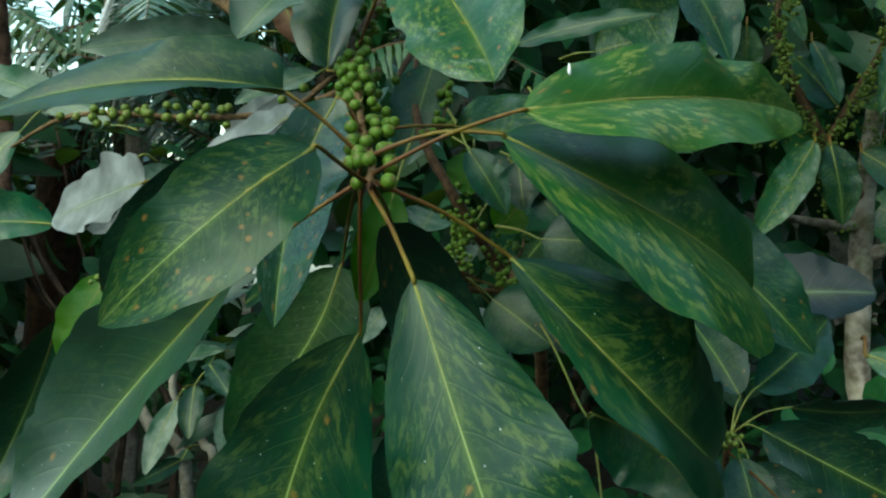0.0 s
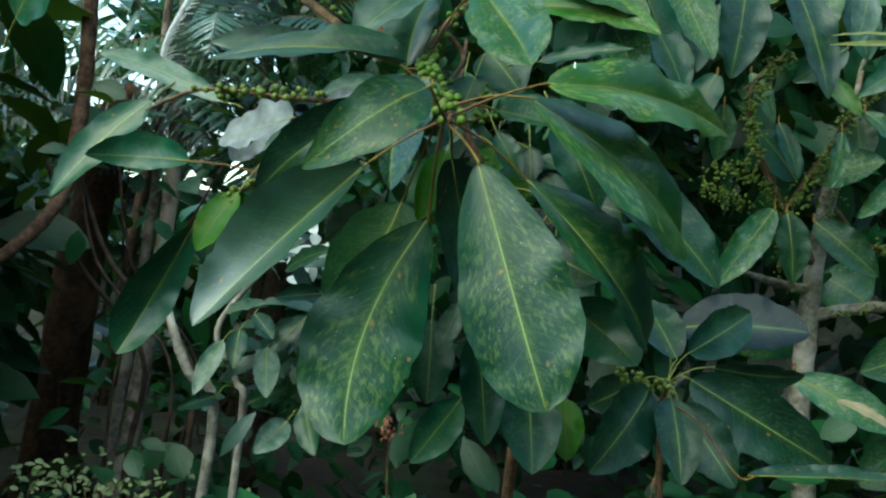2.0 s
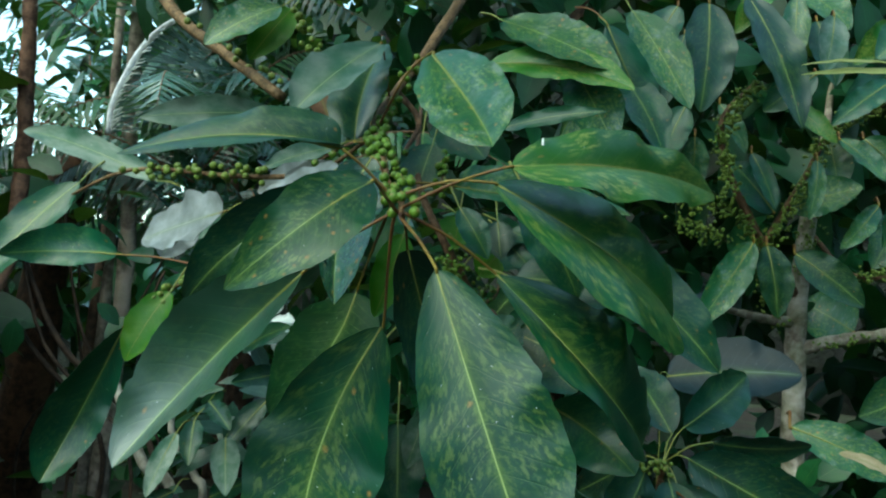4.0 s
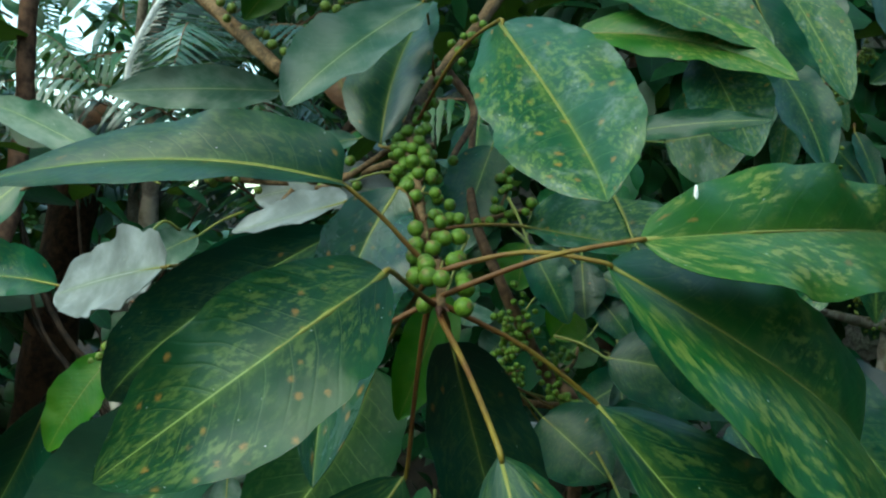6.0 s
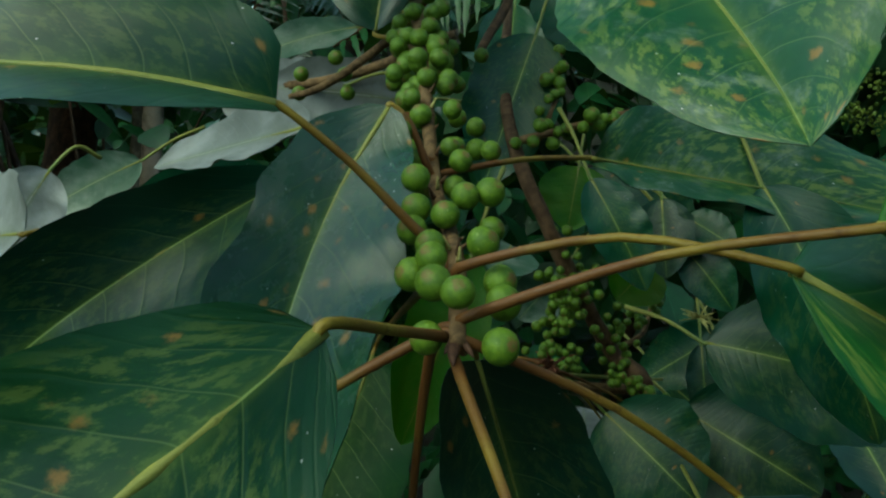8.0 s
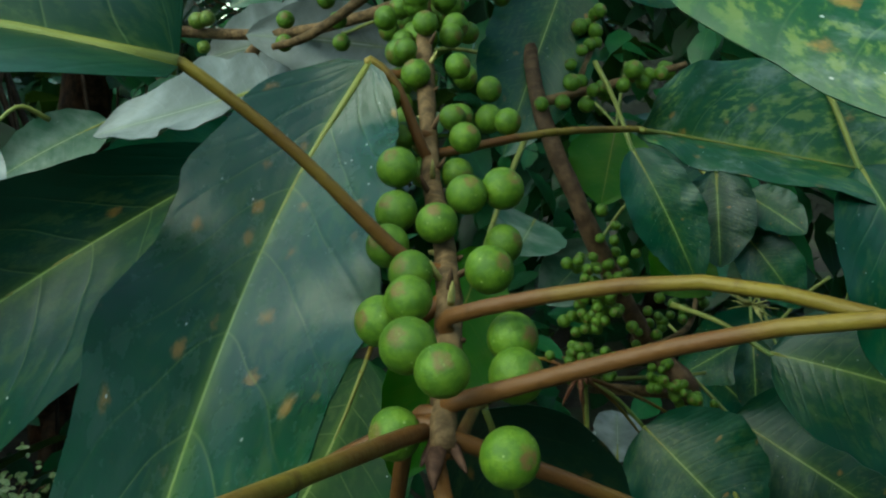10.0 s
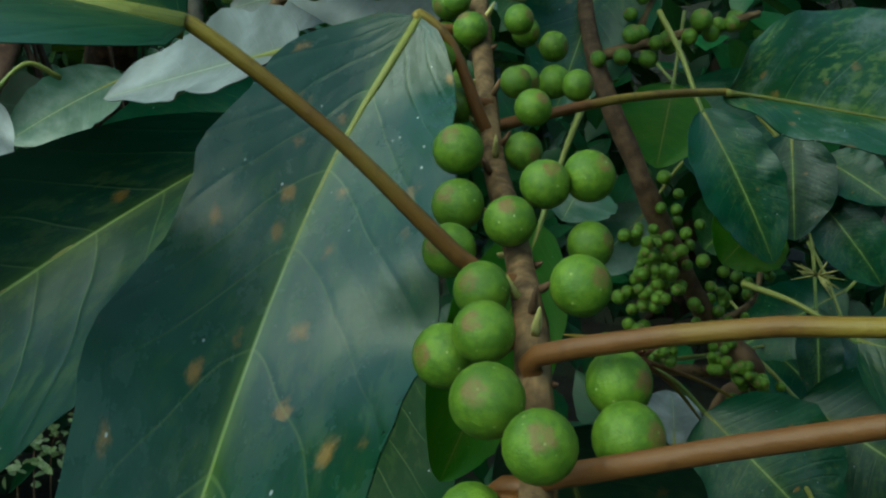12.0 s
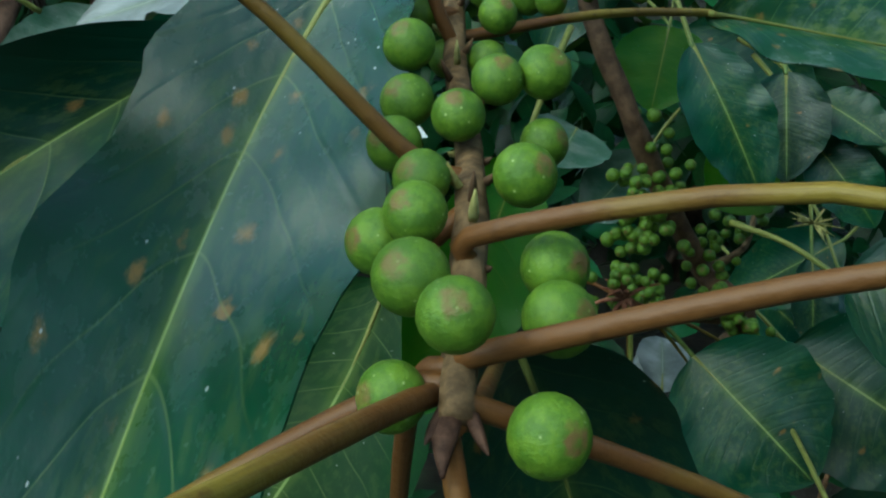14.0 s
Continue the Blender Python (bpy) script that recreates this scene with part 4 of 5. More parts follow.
plain_leaf(broad, "slate", (0.646, 2.534, 1.262), (1.034, 2.455, 1.294), 0.12, 0, 0.05, (0.62, 2.55, 0.75), view=(-0.1, -0.8, 0.75), bow=0.02, blunt=0.9, rib=0.003)
tube("stem", ((0.58, 2.6, 0.0), (0.60, 2.58, 0.4), (0.62, 2.55, 0.76)), (0.010, 0.008, 0.005), STEM2, broad, n=12)
dry = thing("dry_inflorescence", (-0.145, 1.335, 1.036), "small tangle of dry reddish-brown bracts on a twig", "twig")
rngd = random.Random(19)
for k in range(16):
    c = V((-0.146, 1.335, 1.044)) + V((rngd.gauss(0, 0.016), rngd.gauss(0, 0.012), rngd.gauss(0, 0.014)))
    w = V((rngd.uniform(-1, 1), rngd.uniform(-1, 0.2), rngd.uniform(-1, 1)))
    tube("bract", (tuple(c), tuple(c + w * 0.008 + V((0, 0, 0.004))), tuple(c + w * 0.018)), (0.0012, 0.0032, 0.0006), DRY, dry, n=5, sides=5)
tube("twig", ((-0.142, 1.396, 0.872), (-0.149, 1.370, 0.968), (-0.146, 1.335, 1.044)), (0.003, 0.0025, 0.0015), STEM2, dry, n=8, sides=6)
dead = thing("fallen_leaf", (1.001, 1.920, 1.124), "dry buff leaf caught among the green ones", "leaf")
plain_leaf(dead, "dry", (0.949, 1.968, 1.140), (1.087, 1.926, 1.079), 0.022, 25, 0.08, view=(0.0, -1.0, 0.6))
strap = thing("strap_leaf_plant", (1.35, 2.5, 0.0), "clump of pale yellow-green strap leaves", "plant")
for k, (p0, p1) in enumerate((((1.363, 2.562, 2.287), (1.038, 2.552, 2.271)), ((1.423, 2.566, 2.263), (1.036, 2.554, 2.240)))):
    plain_leaf(strap, "straw", p0, p1, 0.013, wave=0.004, roll=-10 + 25 * k, sag=0.04, view=(0.0, -0.8, 0.8))
tube("stem", ((1.40, 2.75, 0.0), (1.52, 2.7, 1.2), (1.565, 2.639, 1.972), (1.442, 2.566, 2.262)), (0.014, 0.012, 0.009, 0.006), STEM2, strap, n=16)

# ---- tree with figs on its trunk ----
tree = thing("fig_tree", (1.62, 3.6, 0.0), "slender fig tree, grey lichened trunk crusted with tiny figs", "tree")
tube("trunk", ((1.40, 3.45, -0.1), (1.42, 3.45, 0.6), (1.410, 3.554, 0.871), (1.402, 3.534, 1.195), (1.395, 3.523, 1.369), (1.403, 3.504, 1.668), (1.425, 3.491, 1.894), (1.497, 3.580, 2.114), (1.684, 3.957, 2.612), (1.828, 4.296, 3.673)),
     (0.062, 0.055, 0.047, 0.046, 0.044, 0.036, 0.034, 0.022, 0.014, 0.01), TRUNK, tree, n=60, sides=12, rough=0.07, seed=3)
tube("branch", ((1.398, 3.525, 1.331), (1.554, 3.477, 1.382), (1.846, 3.433, 1.441), (2.252, 3.441, 1.544)), (0.028, 0.026, 0.022, 0.016), TRUNK, tree, n=24, sides=10, rough=0.1, seed=4)
tube("branch", ((1.390, 3.518, 1.443), (1.212, 3.410, 1.460), (1.025, 3.302, 1.489)), (0.024, 0.02, 0.012), TRUNK, tree, n=14, sides=8, rough=0.15, seed=5)
tube("branch", ((1.400, 3.512, 1.543), (1.216, 3.393, 1.747), (1.022, 3.268, 2.033), (0.988, 3.254, 2.243), (1.114, 3.249, 2.395)), (0.022, 0.018, 0.014, 0.012, 0.008), STEM2, tree, n=30, sides=8, rough=0.15, seed=6)
tube("branch", ((1.214, 3.391, 1.771), (1.347, 3.329, 2.041), (1.453, 3.320, 2.240), (1.683, 3.370, 2.364)), (0.014, 0.012, 0.01, 0.007), STEM2, tree, n=24, sides=8, rough=0.15, seed=7)
tube("branch", ((1.416, 3.494, 1.844), (1.588, 3.411, 1.653), (1.853, 3.368, 1.682)), (0.012, 0.009, 0.006), STEM2, tree, n=20, sides=8, rough=0.15, seed=8)


def fig_crust(plant, points, count, radius, spread, seed):
    """A joined crust of tiny figs along a branch."""
    rng = random.Random(seed)
    line = smooth_path(points, 60)
    base_v = [V(v.co) for v in FIG_SMALL.vertices]
    base_f = [tuple(p.vertices) for p in FIG_SMALL.polygons]
    verts, faces = [], []
    for _ in range(count):
        c = line[rng.randrange(61)] + V((rng.gauss(0, 1), rng.gauss(0, 1) - 0.3, rng.gauss(0, 1))) * spread * (0.5 + 0.7 * abs(math.sin(7 * len(verts))))
        k, r = len(verts), radius * rng.uniform(0.6, 1.2)
        verts += [c + q * r for q in base_v]
        faces += [tuple(i + k for i in f) for f in base_f]
    ob = mesh_object("fig_crust", verts, faces, FIGSMALL, plant, "crust of tiny yellow-green figs")
    ob["kind"] = "stuff"


fig_crust(tree, ((1.013, 3.223, 1.955), (0.985, 3.207, 2.186), (1.099, 3.199, 2.381)), 300, 0.0075, 0.0187, 1)
fig_crust(tree, ((1.202, 3.344, 1.718), (1.331, 3.280, 2.008), (1.434, 3.270, 2.229), (1.661, 3.320, 2.351)), 380, 0.0075, 0.0204, 2)
fig_crust(tree, ((1.300, 3.455, 1.437), (1.199, 3.398, 1.649), (1.096, 3.332, 1.855), (0.888, 3.371, 1.917)), 340, 0.0075, 0.0255, 3)
fig_crust(tree, ((1.402, 3.464, 1.666), (1.423, 3.451, 1.890), (1.490, 3.474, 2.198)), 190, 0.0061, 0.0255, 4)
fig_crust(tree, ((1.474, 3.456, 1.352), (1.822, 3.382, 1.440)), 60, 0.0061, 0.0136, 5)
fig_crust(tree, ((1.588, 3.411, 1.653), (1.853, 3.368, 1.682)), 120, 0.0068, 0.0153, 6)
fig_crust(tree, ((0.845, 3.375, 1.829), (1.043, 3.385, 1.783)), 110, 0.0068, 0.0255, 7)
TREE_LEAVES = (
    ((0.884, 3.124, 2.663), (0.845, 3.050, 2.217), 0.105), ((1.033, 3.127, 2.697), (1.194, 2.966, 2.156), 0.095), ((1.721, 3.163, 2.495), (1.379, 3.066, 2.257), 0.085),
    ((1.756, 3.155, 2.647), (1.495, 3.058, 2.451), 0.09), ((1.331, 3.428, 2.859), (1.516, 3.347, 2.655), 0.09), ((1.452, 3.539, 2.750), (1.510, 3.459, 2.449), 0.08),
    ((1.136, 3.289, 1.758), (0.904, 3.203, 1.411), 0.07), ((1.173, 3.241, 1.745), (1.212, 3.210, 1.461), 0.075), ((1.304, 3.297, 1.723), (1.546, 3.217, 1.522), 0.075),
    ((1.226, 3.334, 1.888), (1.058, 3.366, 2.088), 0.085), ((1.297, 3.336, 1.905), (1.515, 3.188, 1.985), 0.085), ((1.451, 3.373, 2.201), (1.464, 3.287, 1.971), 0.07),
    ((0.848, 3.516, 2.782), (0.674, 3.432, 2.437), 0.08), ((1.854, 4.037, 1.415), (1.642, 4.122, 1.541), 0.16), ((1.615, 4.243, 1.187), (1.005, 4.123, 1.178), 0.16),
    ((0.920, 2.216, 1.166), (1.194, 2.132, 1.053), 0.062), ((1.414, 2.324, 1.303), (1.104, 2.220, 1.204), 0.09), ((1.285, 2.238, 1.002), (1.144, 2.242, 0.875), 0.07),
    ((1.638, 3.477, 2.234), (1.804, 3.395, 2.033), 0.08), ((1.810, 3.502, 1.922), (1.658, 3.412, 1.682), 0.08), ((0.882, 3.446, 2.328), (0.756, 3.358, 2.053), 0.07),
    ((0.928, 3.455, 2.207), (0.921, 3.470, 1.957), 0.06), ((1.384, 3.354, 2.464), (1.176, 3.357, 2.303), 0.07),
)
for b, t, half in TREE_LEAVES:
    plain_leaf(tree, "shaded_bluegreen" if half in (0.105, 0.095) else rng0.choice(("deep", "speckled", "mottled")), b, t, half, rng0.uniform(-15, 15), 0.06, tuple(V(b) + V((0.02, 0.08, 0.03))), label="dark hanging fig leaf", rib=0.0034, stalk=0.005, bow=0.02)

TREE_CROWN = (
    ((1.313, 3.000, 2.589), (1.252, 2.920, 2.354), 0.058, "pale"),
    ((1.280, 3.300, 2.767), (1.241, 3.220, 2.443), 0.054, "mottled"),
    ((1.479, 2.900, 2.325), (1.244, 2.820, 2.140), 0.048, "deep"),
    ((1.189, 3.100, 2.282), (1.345, 3.020, 2.118), 0.041, "yellowed"),
    ((1.347, 3.000, 2.130), (1.483, 2.920, 1.967), 0.051, "mottled"),
    ((0.901, 3.600, 2.684), (0.809, 3.520, 2.346), 0.054, "pale"),
    ((1.120, 3.300, 2.118), (1.193, 3.220, 1.889), 0.041, "deep"),
    ((1.615, 3.200, 2.642), (1.438, 3.120, 2.444), 0.054, "yellowed"),
    ((1.305, 3.100, 2.066), (1.250, 3.020, 1.829), 0.037, "mottled"),
    ((1.493, 3.000, 1.891), (1.325, 2.920, 1.719), 0.041, "mottled"),
    ((1.013, 3.400, 2.336), (1.102, 3.320, 2.120), 0.041, "mottled"),
    ((1.139, 3.200, 2.793), (0.986, 3.120, 2.545), 0.054, "yellowed"),
    ((1.498, 2.800, 1.973), (1.383, 2.720, 1.712), 0.048, "deep"),
)
for b, t, half, kind in TREE_CROWN:
    plain_leaf(tree, kind, b, t, half, rng0.uniform(-15, 15), 0.06, tuple(V(b) + V((0.02, 0.08, 0.03))), rib=0.003, stalk=0.004, bow=0.02)

# ---- old stems and vines ----
vine = thing("vine", (-1.9, 2.6, 0.0), "dark woody vine climbing out of the undergrowth", "vine")
tube("stem", ((-1.446, 2.130, 1.250), (-1.373, 2.225, 1.375), (-1.351, 2.316, 1.541), (-1.378, 2.398, 1.808), (-1.378, 2.382, 2.067), (-1.379, 2.361, 2.401), (-1.409, 2.321, 3.029)), (0.02, 0.02, 0.026, 0.026, 0.024, 0.022, 0.02), VINEBARK, vine, n=50, sides=9, rough=0.14, seed=9)
E0 = V((0.026, -0.435, 1.388))


def seen_from_path(x, y, d):
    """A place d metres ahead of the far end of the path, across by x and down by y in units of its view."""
    return E0 + V(((x - 784) / 1568 * 1.0016 * d - 0.03 * d, d, (441 - y) / 1568 * 1.0016 * d + 0.06 * d))


for i, (x0, x1, d, rad, bark) in enumerate(((236, 226, 3.7, 0.034, MIDBARK), (206, 193, 3.9, 0.022, MIDBARK), (180, 215, 6.8, 0.045, DARKBARK), (420, 380, 7.0, 0.06, DARKBARK),
                                            (980, 990, 6.5, 0.08, DARKBARK), (95, 125, 4.2, 0.10, FERNBARK))):
    p = seen_from_path(x0, 500, d)
    top = seen_from_path(x1, 100 if bark is not FERNBARK else 330, d)
    old = thing("tree", (float(p[0]), float(p[1]), 0.0), "shaded forest tree trunk standing in the undergrowth", "tree", "background trunks")
    tube("trunk", ((p[0] - 0.1, p[1], -0.2), tuple(p), tuple(top), tuple(top + V((0.02 * d, 0, 0.62 * d if bark is not FERNBARK else 0.03 * d)))), (rad * 1.4, rad, rad * 0.9, rad * 0.6), bark, old, n=40, sides=10, rough=0.12, seed=20 + i)
    for k in range(3):
        a = 2.1 * k + i
        out = V((math.cos(a), math.sin(a), 0))
        low = V((float(p[0]) - 0.09, float(p[1]), 0.0))
        tube("root", (tuple(low + V((0, 0, 0.28))), tuple(low + out * rad * 1.5 + V((0, 0, 0.10))), tuple(low + out * rad * 4 + V((0, 0, -0.06)))), (rad * 0.5, rad * 0.45, rad * 0.15), bark, old, n=12, sides=7, rough=0.1, seed=70 + i)

# ---- pale-stemmed shrub ----
shrub = thing("shrub", (-0.673, 1.879, 0.869), "understorey shrub with pale stems and grey-green leaves", "shrub")
tube("stem", ((-0.75, 1.9, 0.0), (-0.682, 1.929, 0.873), (-0.760, 1.917, 1.018), (-0.827, 1.959, 1.114), (-0.927, 2.045, 1.289)), (0.016, 0.015, 0.014, 0.013, 0.008), PALESTEM, shrub, n=24, rough=0.1)
tube("stem", ((-0.6, 1.8, 0.0), (-0.566, 1.781, 0.897), (-0.590, 1.771, 1.036), (-0.648, 1.762, 1.158), (-0.547, 1.755, 1.321), (-0.444, 1.750, 1.455)), (0.011, 0.010, 0.009, 0.008, 0.006, 0.004), PALESTEM, shrub, n=30, rough=0.1)
rng1 = random.Random(77)
SHRUB_LEAVES = (((-0.416, 1.716, 1.221), (-0.493, 1.669, 1.118), 0.045), ((-0.533, 1.662, 1.215), (-0.458, 1.567, 1.170), 0.035), ((-0.602, 1.664, 1.143), (-0.627, 1.570, 1.023), 0.04), ((-0.564, 1.664, 1.173), (-0.542, 1.569, 1.093), 0.04),
                ((-0.494, 1.668, 1.138), (-0.461, 1.575, 1.035), 0.05), ((-0.403, 1.763, 1.275), (-0.489, 1.661, 1.259), 0.045), ((-0.637, 1.760, 1.201), (-0.502, 1.661, 1.244), 0.03), ((-0.491, 1.757, 1.325), (-0.364, 1.657, 1.389), 0.045),
                ((-0.636, 1.773, 0.991), (-0.697, 1.672, 0.968), 0.03), ((-0.551, 1.776, 0.983), (-0.434, 1.676, 1.048), 0.04), ((-0.407, 1.580, 0.988), (-0.452, 1.482, 0.930), 0.05), ((-0.371, 1.579, 1.029), (-0.319, 1.486, 0.940), 0.05))
for b, t, half in SHRUB_LEAVES:
    plain_leaf(shrub, "pale" if rng1.random() < 0.15 else "shaded_bluegreen", b, t, half * 0.62, rng1.uniform(-25, 25), 0.05, tuple(V(b) + V((0.02, 0.05, 0.02))), rib=0.002)


bunch = []
for _ in range(26):
    x, y = rng1.choice(((400, 620), (430, 690), (380, 720), (480, 600), (440, 650), (500, 700), (350, 830), (520, 560)))
    p = seen_from_path(x + rng1.gauss(0, 30), y + rng1.gauss(0, 26), rng1.uniform(2.0, 2.5))
    a = rng1.uniform(0, 6.28)
    bunch.append((p, (math.cos(a), -0.4, math.sin(a) * 0.7 - 0.45), (rng1.uniform(-0.5, 0.5), -0.8, 0.8), rng1.uniform(0.08, 0.14), rng1.uniform(0.016, 0.026)))
foliage("foliage", "narrow grey-green drooping leaves", FAR["greygreen"], bunch, shrub)
# white leaves added where the foliage catches highlights
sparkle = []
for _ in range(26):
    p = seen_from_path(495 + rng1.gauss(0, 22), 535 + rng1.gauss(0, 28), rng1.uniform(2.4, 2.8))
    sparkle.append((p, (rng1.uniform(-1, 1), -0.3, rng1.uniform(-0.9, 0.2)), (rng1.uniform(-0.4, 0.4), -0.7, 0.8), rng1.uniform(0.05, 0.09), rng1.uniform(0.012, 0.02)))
foliage("foliage", "white leaves standing in for highlights", FAR["white"], sparkle, shrub)
herb = thing("herb", tuple(seen_from_path(150, 1010, 2.7)), "low herb with tiny pale leaves", "plant")
# pale leaf colour also stands in for glints on the herb
tips = []
for _ in range(200):
    p = seen_from_path(150 + rng1.gauss(0, 95), 1000 + rng1.gauss(0, 26), rng1.uniform(2.5, 2.9))
    tips.append((p, (rng1.uniform(-1, 1), -0.3, rng1.uniform(-0.6, 0.8)), (rng1.uniform(-0.6, 0.6), -0.7, 0.8), rng1.uniform(0.012, 0.034), rng1.uniform(0.004, 0.010)))
foliage("foliage", "tiny pale leaves", FAR["herb"], tips, herb)
for k in range(9):
    q = seen_from_path(40 + 26 * k, 1030, 2.7)
    tube("stalk", ((float(q[0]), float(q[1]), 0.0), tuple(q), tuple(q + V((0.03, 0, 0.08)))), (0.003, 0.002, 0.001), STEM2, herb, n=8, sides=5)
far_leaf = thing("sprig", (-2.224, 4.022, 1.027), "yellow-green sprig with sunlight put into its leaf colour", "plant")
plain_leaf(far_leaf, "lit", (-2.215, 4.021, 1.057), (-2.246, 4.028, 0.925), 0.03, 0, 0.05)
tube("stem", ((-2.165, 4.076, 0.197), (-2.172, 4.040, 0.772), (-2.215, 4.021, 1.057)), (0.006, 0.005, 0.003), PALESTEM, far_leaf, n=10, sides=6)


# ---- hanging roots and thin vines in the dark hollow ----
rng3 = random.Random(8)
for i in range(7):
    x0, x1, d = rng3.uniform(-20, 330), rng3.uniform(20, 330), rng3.uniform(2.7, 4.0)
    root = thing("vine", tuple(seen_from_path(x1, 960, d)), "thin brown hanging vine in the shade", "vine", "hanging vines")
    tube("stem", (tuple(seen_from_path(x0, rng3.uniform(330, 480), d)), tuple(seen_from_path(0.6 * x0 + 0.4 * x1 + rng3.uniform(-25, 25), 600, d)), tuple(seen_from_path(x1 + rng3.uniform(-20, 20), 760, d)), tuple(seen_from_path(x1, 960, d)), (float(seen_from_path(x1, 960, d)[0]), d - 0.4, 0.0)),
         (0.004, 0.006, 0.005, 0.007, 0.008) if i % 4 else (0.008, 0.010, 0.009, 0.012, 0.014), DARKBARK, root, n=24, sides=6, rough=0.18, seed=60 + i)


# ---- ferns ----
def frond(plant, points, half, count, material, lean=(0, -0.3, 1), droop=0.35, label="", seed=0, sides=(-1, 1), spine=None):
    """A feathery frond: a rachis with two rows of narrow tapering leaflets with notched edges."""
    rng = random.Random(seed)
    line = smooth_path(points, count)
    verts, faces, uv = [], [], []
    step = np.linalg.norm(line[1] - line[0])
    for i in range(1, count):
        s = i / count
        t = unit(line[min(i + 1, count)] - line[i - 1])
        side = unit(np.cross(t, V(lean)))
        up = np.cross(side, t)
        w = half * math.sin(math.pi * min(1, 0.15 + 0.85 * s) ** 0.8) ** 0.8
        for sg in sides:
            if rng.random() < 0.06:
                continue
            out = unit(side * sg + t * rng.uniform(0.2, 0.5) - up * droop * rng.uniform(0.3, 1.5))
            across = unit(np.cross(out, up))
            wide = step * rng.uniform(0.30, 0.40)
            m = 6
            k = len(verts)
            for j in range(m + 1):
                f = j / m
                root = line[i] + out * w * f - up * droop * 0.55 * w * f * f
                tooth = 0.72 if j % 2 else 1.0
                g = wide * tooth * (1 - f) ** 0.6 + 0.0006
                verts.extend((root - across * g, root + up * g * 0.2, root + across * g))
                uv.extend(((f, 0.2), (f, 0.5), (f, 0.8)))
            for j in range(m):
                a = k + j * 3
                faces.extend(((a, a + 1, a + 4, a + 3), (a + 1, a + 2, a + 5, a + 4)))
    blade = mesh_object("frond", verts, faces, material, plant, label, uv)
    tube("rachis", points, (0.006, 0.005, 0.003, 0.001) if spine is None else (0.010, 0.012, 0.012, 0.008), spine or STEM2, blade, n=20, sides=6)
    return blade


fern = thing("tree_fern", (-1.400, 3.913, 1.626), "large fern with arching feathery fronds", "fern")
rng2 = random.Random(41)
CREST = ((-1.329, 2.900, 2.002), (-1.322, 2.900, 2.107), (-1.283, 2.900, 2.213), (-1.226, 2.900, 2.324), (-1.146, 2.900, 2.411), (-1.034, 2.900, 2.474))
frond(fern, CREST, 0.42, 60, FAR["teal"], (0.0, -1.0, 0.05), 0.12, seed=91, sides=(1,))
# skylight along the frond's crest painted as white leaflets
frond(fern, [(x, y - 0.012, z) for x, y, z in CREST], 0.075, 70, FAR["white"], (0.0, -1.0, 0.4), -0.5, "crest of upturned leaflets, light on it put into white colour", seed=92, sides=(1,), spine=LIT_RACHIS)
frond(fern, ((-0.929, 4.057, 2.794), (-1.191, 3.954, 2.685), (-1.350, 3.860, 2.502), (-1.494, 3.771, 2.244)), 0.40, 40, FAR["deep"], (0.2, -0.8, 0.5), 0.4)
frond(fern, ((-0.918, 4.066, 2.647), (-1.092, 3.968, 2.519), (-1.254, 3.873, 2.340), (-1.266, 3.786, 2.123)), 0.36, 36, FAR["deep"], (0.2, -0.8, 0.5), 0.4)
for i in range(58):
    x, y, d = rng2.uniform(-120, 520), rng2.uniform(-60, 430), rng2.uniform(3.4, 5.2)
    at0 = seen_from_path(x, y, d)
    a = rng2.uniform(0, 6.28)
    dx = V((math.cos(a), 0.5 * math.sin(a) - 0.3, 0)) * rng2.uniform(0.5, 0.8)
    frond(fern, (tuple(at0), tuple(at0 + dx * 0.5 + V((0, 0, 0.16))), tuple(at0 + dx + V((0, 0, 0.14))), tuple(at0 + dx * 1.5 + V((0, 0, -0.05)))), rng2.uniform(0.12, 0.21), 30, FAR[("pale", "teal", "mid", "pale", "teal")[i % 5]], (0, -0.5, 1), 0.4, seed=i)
tube("trunk", ((-1.2, 4.3, 0.0), (-1.15, 4.3, 0.9), (-1.05, 4.2, 1.7), (-0.7, 4.15, 2.3)), (0.08, 0.07, 0.06, 0.03), DARKBARK, fern, n=20, rough=0.2)


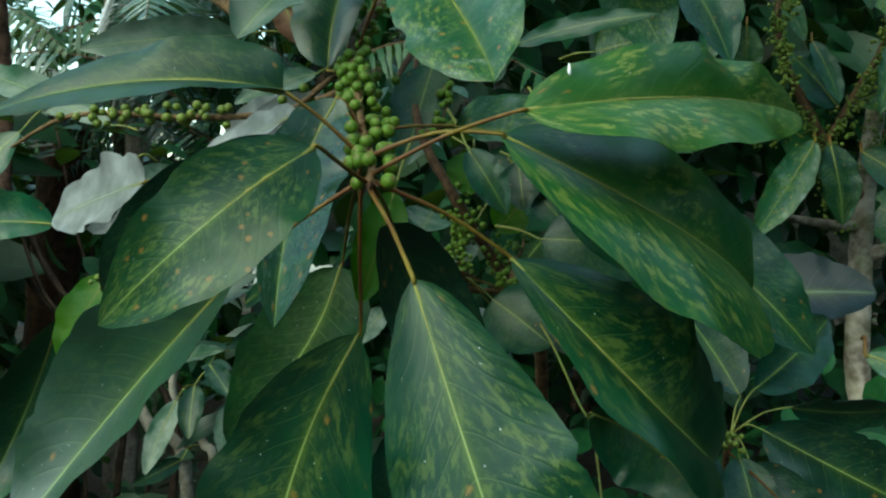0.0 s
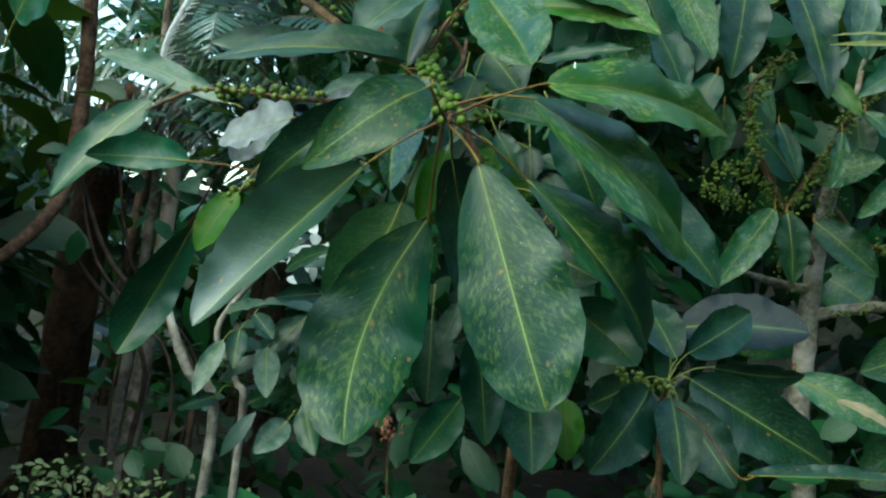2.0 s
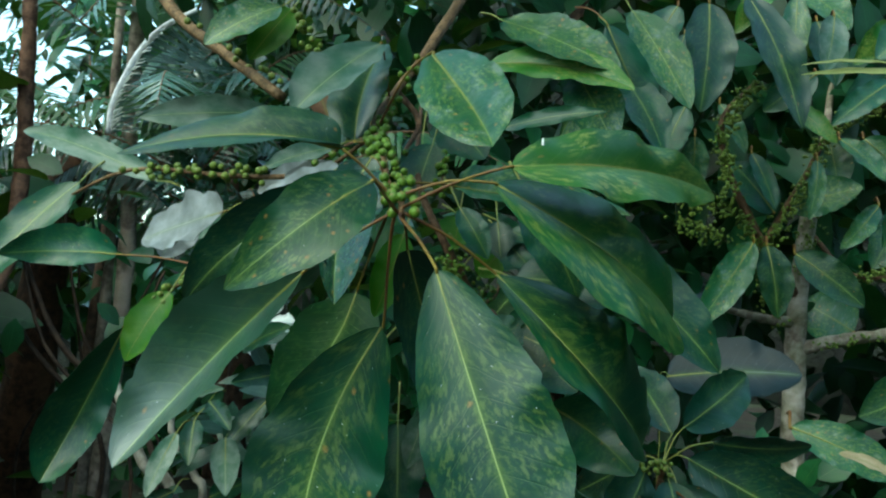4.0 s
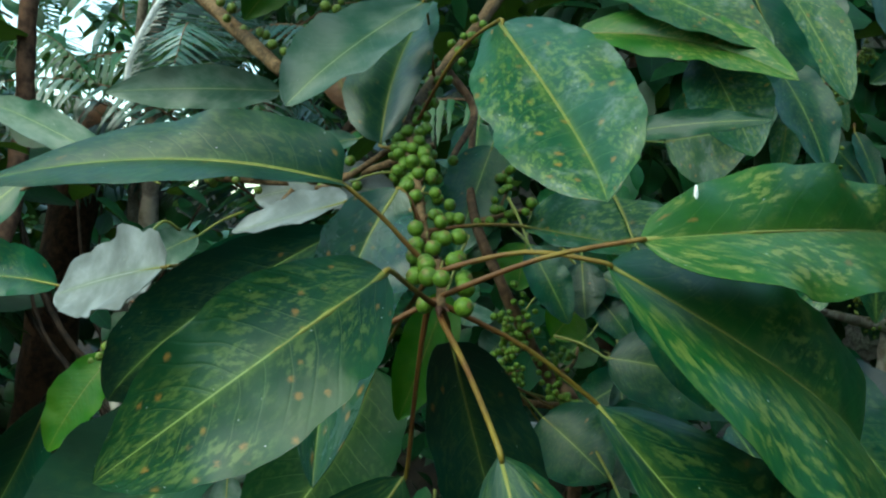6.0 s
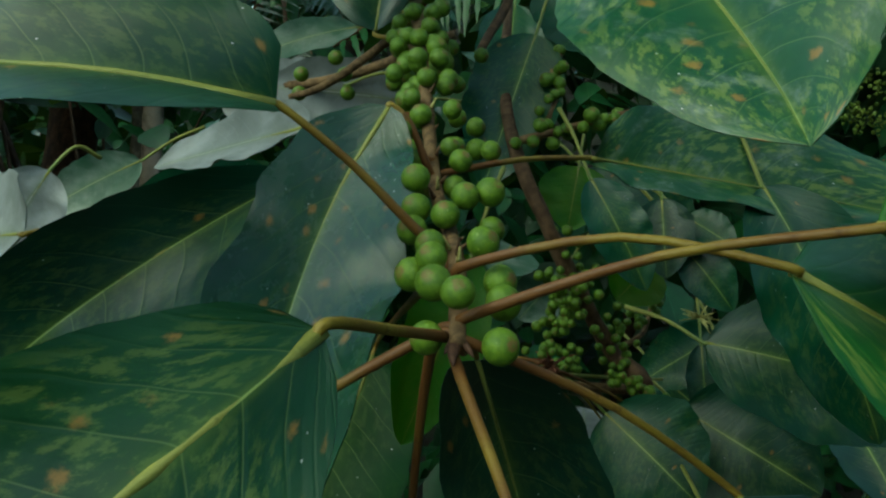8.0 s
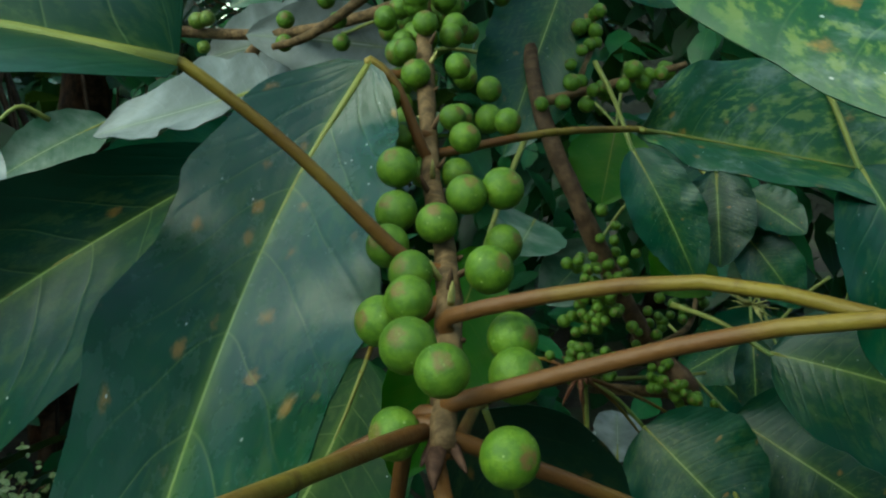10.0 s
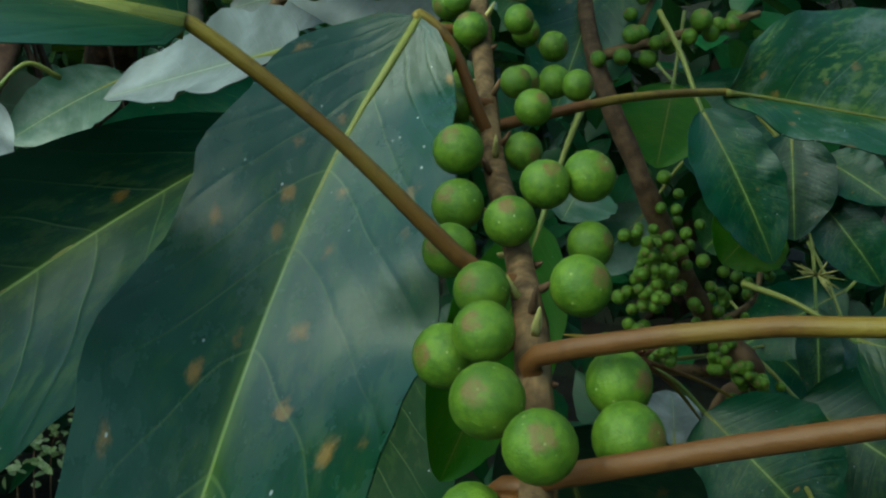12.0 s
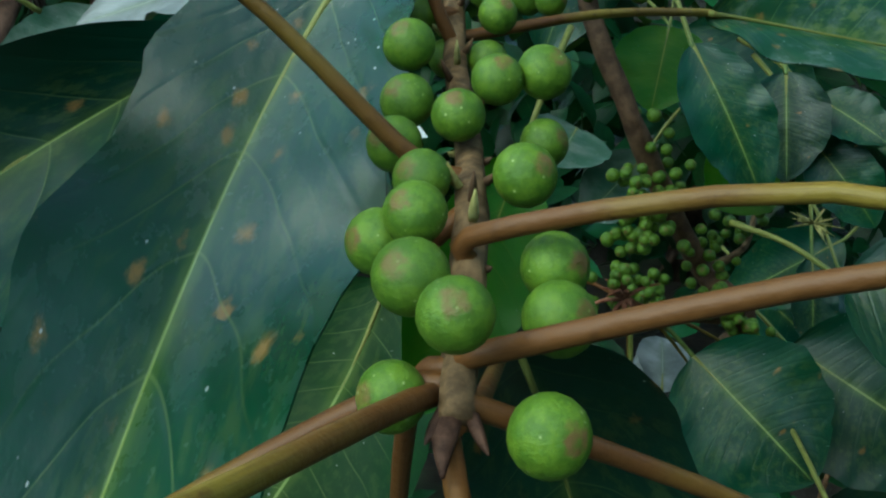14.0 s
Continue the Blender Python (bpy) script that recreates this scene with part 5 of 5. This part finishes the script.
# ---- undergrowth and woods that close the view ----
def woods():
    rng = random.Random(12)
    spot = seen_from_path
    groups = {"deep": [], "mid": [], "pale": []}
    # low growth and middle distance
    for _ in range(125):
        x, y, d = rng.uniform(-350, 1950), rng.uniform(420, 1250), rng.uniform(2.3, 4.6)
        if 180 < x < 1550 and y < 880 and d < 3.2:
            d += 1.2
        if x < 400 and 440 < y < 900 and rng.random() < 0.86 or 1220 < x < 1700 and 470 < y < 700:
            continue
        if 1080 < x < 1650 and y < 820:
            d = max(d, 4.7)
        # left side takes only the dark copy, its shade put into the colour
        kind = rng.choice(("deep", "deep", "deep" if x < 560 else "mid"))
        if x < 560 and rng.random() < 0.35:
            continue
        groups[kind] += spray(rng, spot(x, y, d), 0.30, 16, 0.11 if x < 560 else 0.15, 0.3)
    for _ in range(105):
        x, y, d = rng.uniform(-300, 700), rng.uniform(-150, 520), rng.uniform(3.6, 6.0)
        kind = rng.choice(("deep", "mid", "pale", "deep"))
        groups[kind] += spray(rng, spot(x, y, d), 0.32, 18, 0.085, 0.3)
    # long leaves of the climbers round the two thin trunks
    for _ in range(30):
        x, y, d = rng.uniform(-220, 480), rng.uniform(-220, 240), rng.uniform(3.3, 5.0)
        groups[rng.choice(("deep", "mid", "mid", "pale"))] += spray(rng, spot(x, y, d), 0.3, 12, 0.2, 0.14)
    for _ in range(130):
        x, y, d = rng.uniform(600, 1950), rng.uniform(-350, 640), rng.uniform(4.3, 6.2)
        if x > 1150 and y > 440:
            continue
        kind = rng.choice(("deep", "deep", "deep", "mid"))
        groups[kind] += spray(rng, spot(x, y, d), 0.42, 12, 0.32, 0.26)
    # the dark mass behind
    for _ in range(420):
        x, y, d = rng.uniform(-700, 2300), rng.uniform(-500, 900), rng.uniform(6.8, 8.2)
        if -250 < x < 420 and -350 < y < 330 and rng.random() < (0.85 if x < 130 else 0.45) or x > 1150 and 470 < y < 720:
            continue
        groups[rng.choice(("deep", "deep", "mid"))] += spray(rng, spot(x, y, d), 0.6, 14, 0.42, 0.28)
    # unseen thickets added on both sides to block side light
    for _ in range(170):
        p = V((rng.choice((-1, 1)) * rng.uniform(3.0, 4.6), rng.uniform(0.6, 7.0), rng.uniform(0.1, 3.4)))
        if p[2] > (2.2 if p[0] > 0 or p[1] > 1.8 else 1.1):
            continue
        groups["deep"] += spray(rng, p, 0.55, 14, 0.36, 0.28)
    # dense flank, mostly out of view, added to keep the hollow dim
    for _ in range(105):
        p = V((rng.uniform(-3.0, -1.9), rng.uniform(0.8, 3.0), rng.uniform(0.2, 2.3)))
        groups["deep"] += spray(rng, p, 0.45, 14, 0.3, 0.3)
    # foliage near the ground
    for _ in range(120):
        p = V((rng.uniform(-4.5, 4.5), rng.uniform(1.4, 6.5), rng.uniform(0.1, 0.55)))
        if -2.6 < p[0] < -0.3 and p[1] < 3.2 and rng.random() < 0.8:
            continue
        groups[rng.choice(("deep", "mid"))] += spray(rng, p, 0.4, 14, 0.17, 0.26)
    words = {"deep": "dense dark green rainforest undergrowth with added light-blocking thickets", "mid": "mid-green rainforest leaves behind the plant", "pale": "pale glossy leaves in the background, sunlight put into their colour"}
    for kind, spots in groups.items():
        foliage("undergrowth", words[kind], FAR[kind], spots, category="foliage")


woods()


def canopy():
    """An unseen leafy roof added to shape the light: closed over the middle, open towards the path and the clearing."""
    rng = random.Random(31)
    spots = []
    for _ in range(560):
        x, y = rng.uniform(-6, 6), rng.uniform(-2.2, 8.5)
        if x < -0.7 and rng.random() < 0.96:
            continue
        if (x > 0.35 and y < 5.0 or y < 0.1) and rng.random() < (0.98 if y < 1.1 else 0.9):
            continue
        z = 3.0 + 0.22 * y + rng.uniform(-0.3, 1.2)
        spots += spray(rng, (x, y, z), 0.6, 11, 0.36, 0.3)
    # unseen clumps added left and right to block sky light
    for _ in range(52):
        spots += spray(rng, (rng.uniform(-3.5, -1.8), rng.uniform(0.9, 2.2), rng.uniform(2.0, 2.7)), 0.4, 11, 0.3, 0.3)
    for _ in range(18):
        spots += spray(rng, (rng.uniform(1.0, 3.4), rng.uniform(-2.0, 0.6), rng.uniform(2.2, 3.6)), 0.5, 11, 0.36, 0.3)
    foliage("canopy", "unseen overhanging roof of dark leaves, added to shape the light", FAR["deep"], spots, category="foliage")


canopy()


def far_woods():
    """A wall of far trees round the place, ragged at the top and open towards the sky; its unseen heights are set to
    shape the light.
    """
    verts, faces, uv = [], [], []
    n = 120
    for i in range(n + 1):
        a = 2 * math.pi * i / n
        for j in range(9):
            r = 14 + 1.2 * noise.noise(Vector((math.cos(a) * 6, math.sin(a) * 6, j * 0.7)))
            top = 7.0 + 1.6 * noise.noise(Vector((math.cos(a) * 3, math.sin(a) * 3, 9)))
            if math.sin(a) < 0.1:
                top = (3.6 if math.cos(a) < 0.25 else 7.0) + 1.5 * noise.noise(Vector((math.cos(a) * 4, math.sin(a) * 4, 2)))
            elif math.cos(a) > 0.25:
                top += 1.5
            elif 1.84 < a < 2.3:
                top = 2.2
            verts.append((r * math.cos(a), r * math.sin(a) + 1.0, -0.3 + (top + 0.3) * j / 8))
            uv.append((j / 8, i / n))
    for i in range(n):
        for j in range(8):
            a = i * 9 + j
            faces.append((a, a + 9, a + 10, a + 1))
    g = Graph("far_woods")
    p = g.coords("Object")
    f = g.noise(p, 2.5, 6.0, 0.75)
    # deep shade between far trees put into a near-black colour
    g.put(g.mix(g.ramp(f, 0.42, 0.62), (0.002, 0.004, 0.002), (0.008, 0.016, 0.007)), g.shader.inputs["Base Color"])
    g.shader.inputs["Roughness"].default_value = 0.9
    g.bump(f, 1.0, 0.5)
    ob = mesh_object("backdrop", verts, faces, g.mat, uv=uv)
    tagged(ob, "far wall of forest trees with shade put into its dark colour", "woods", kind="structure")


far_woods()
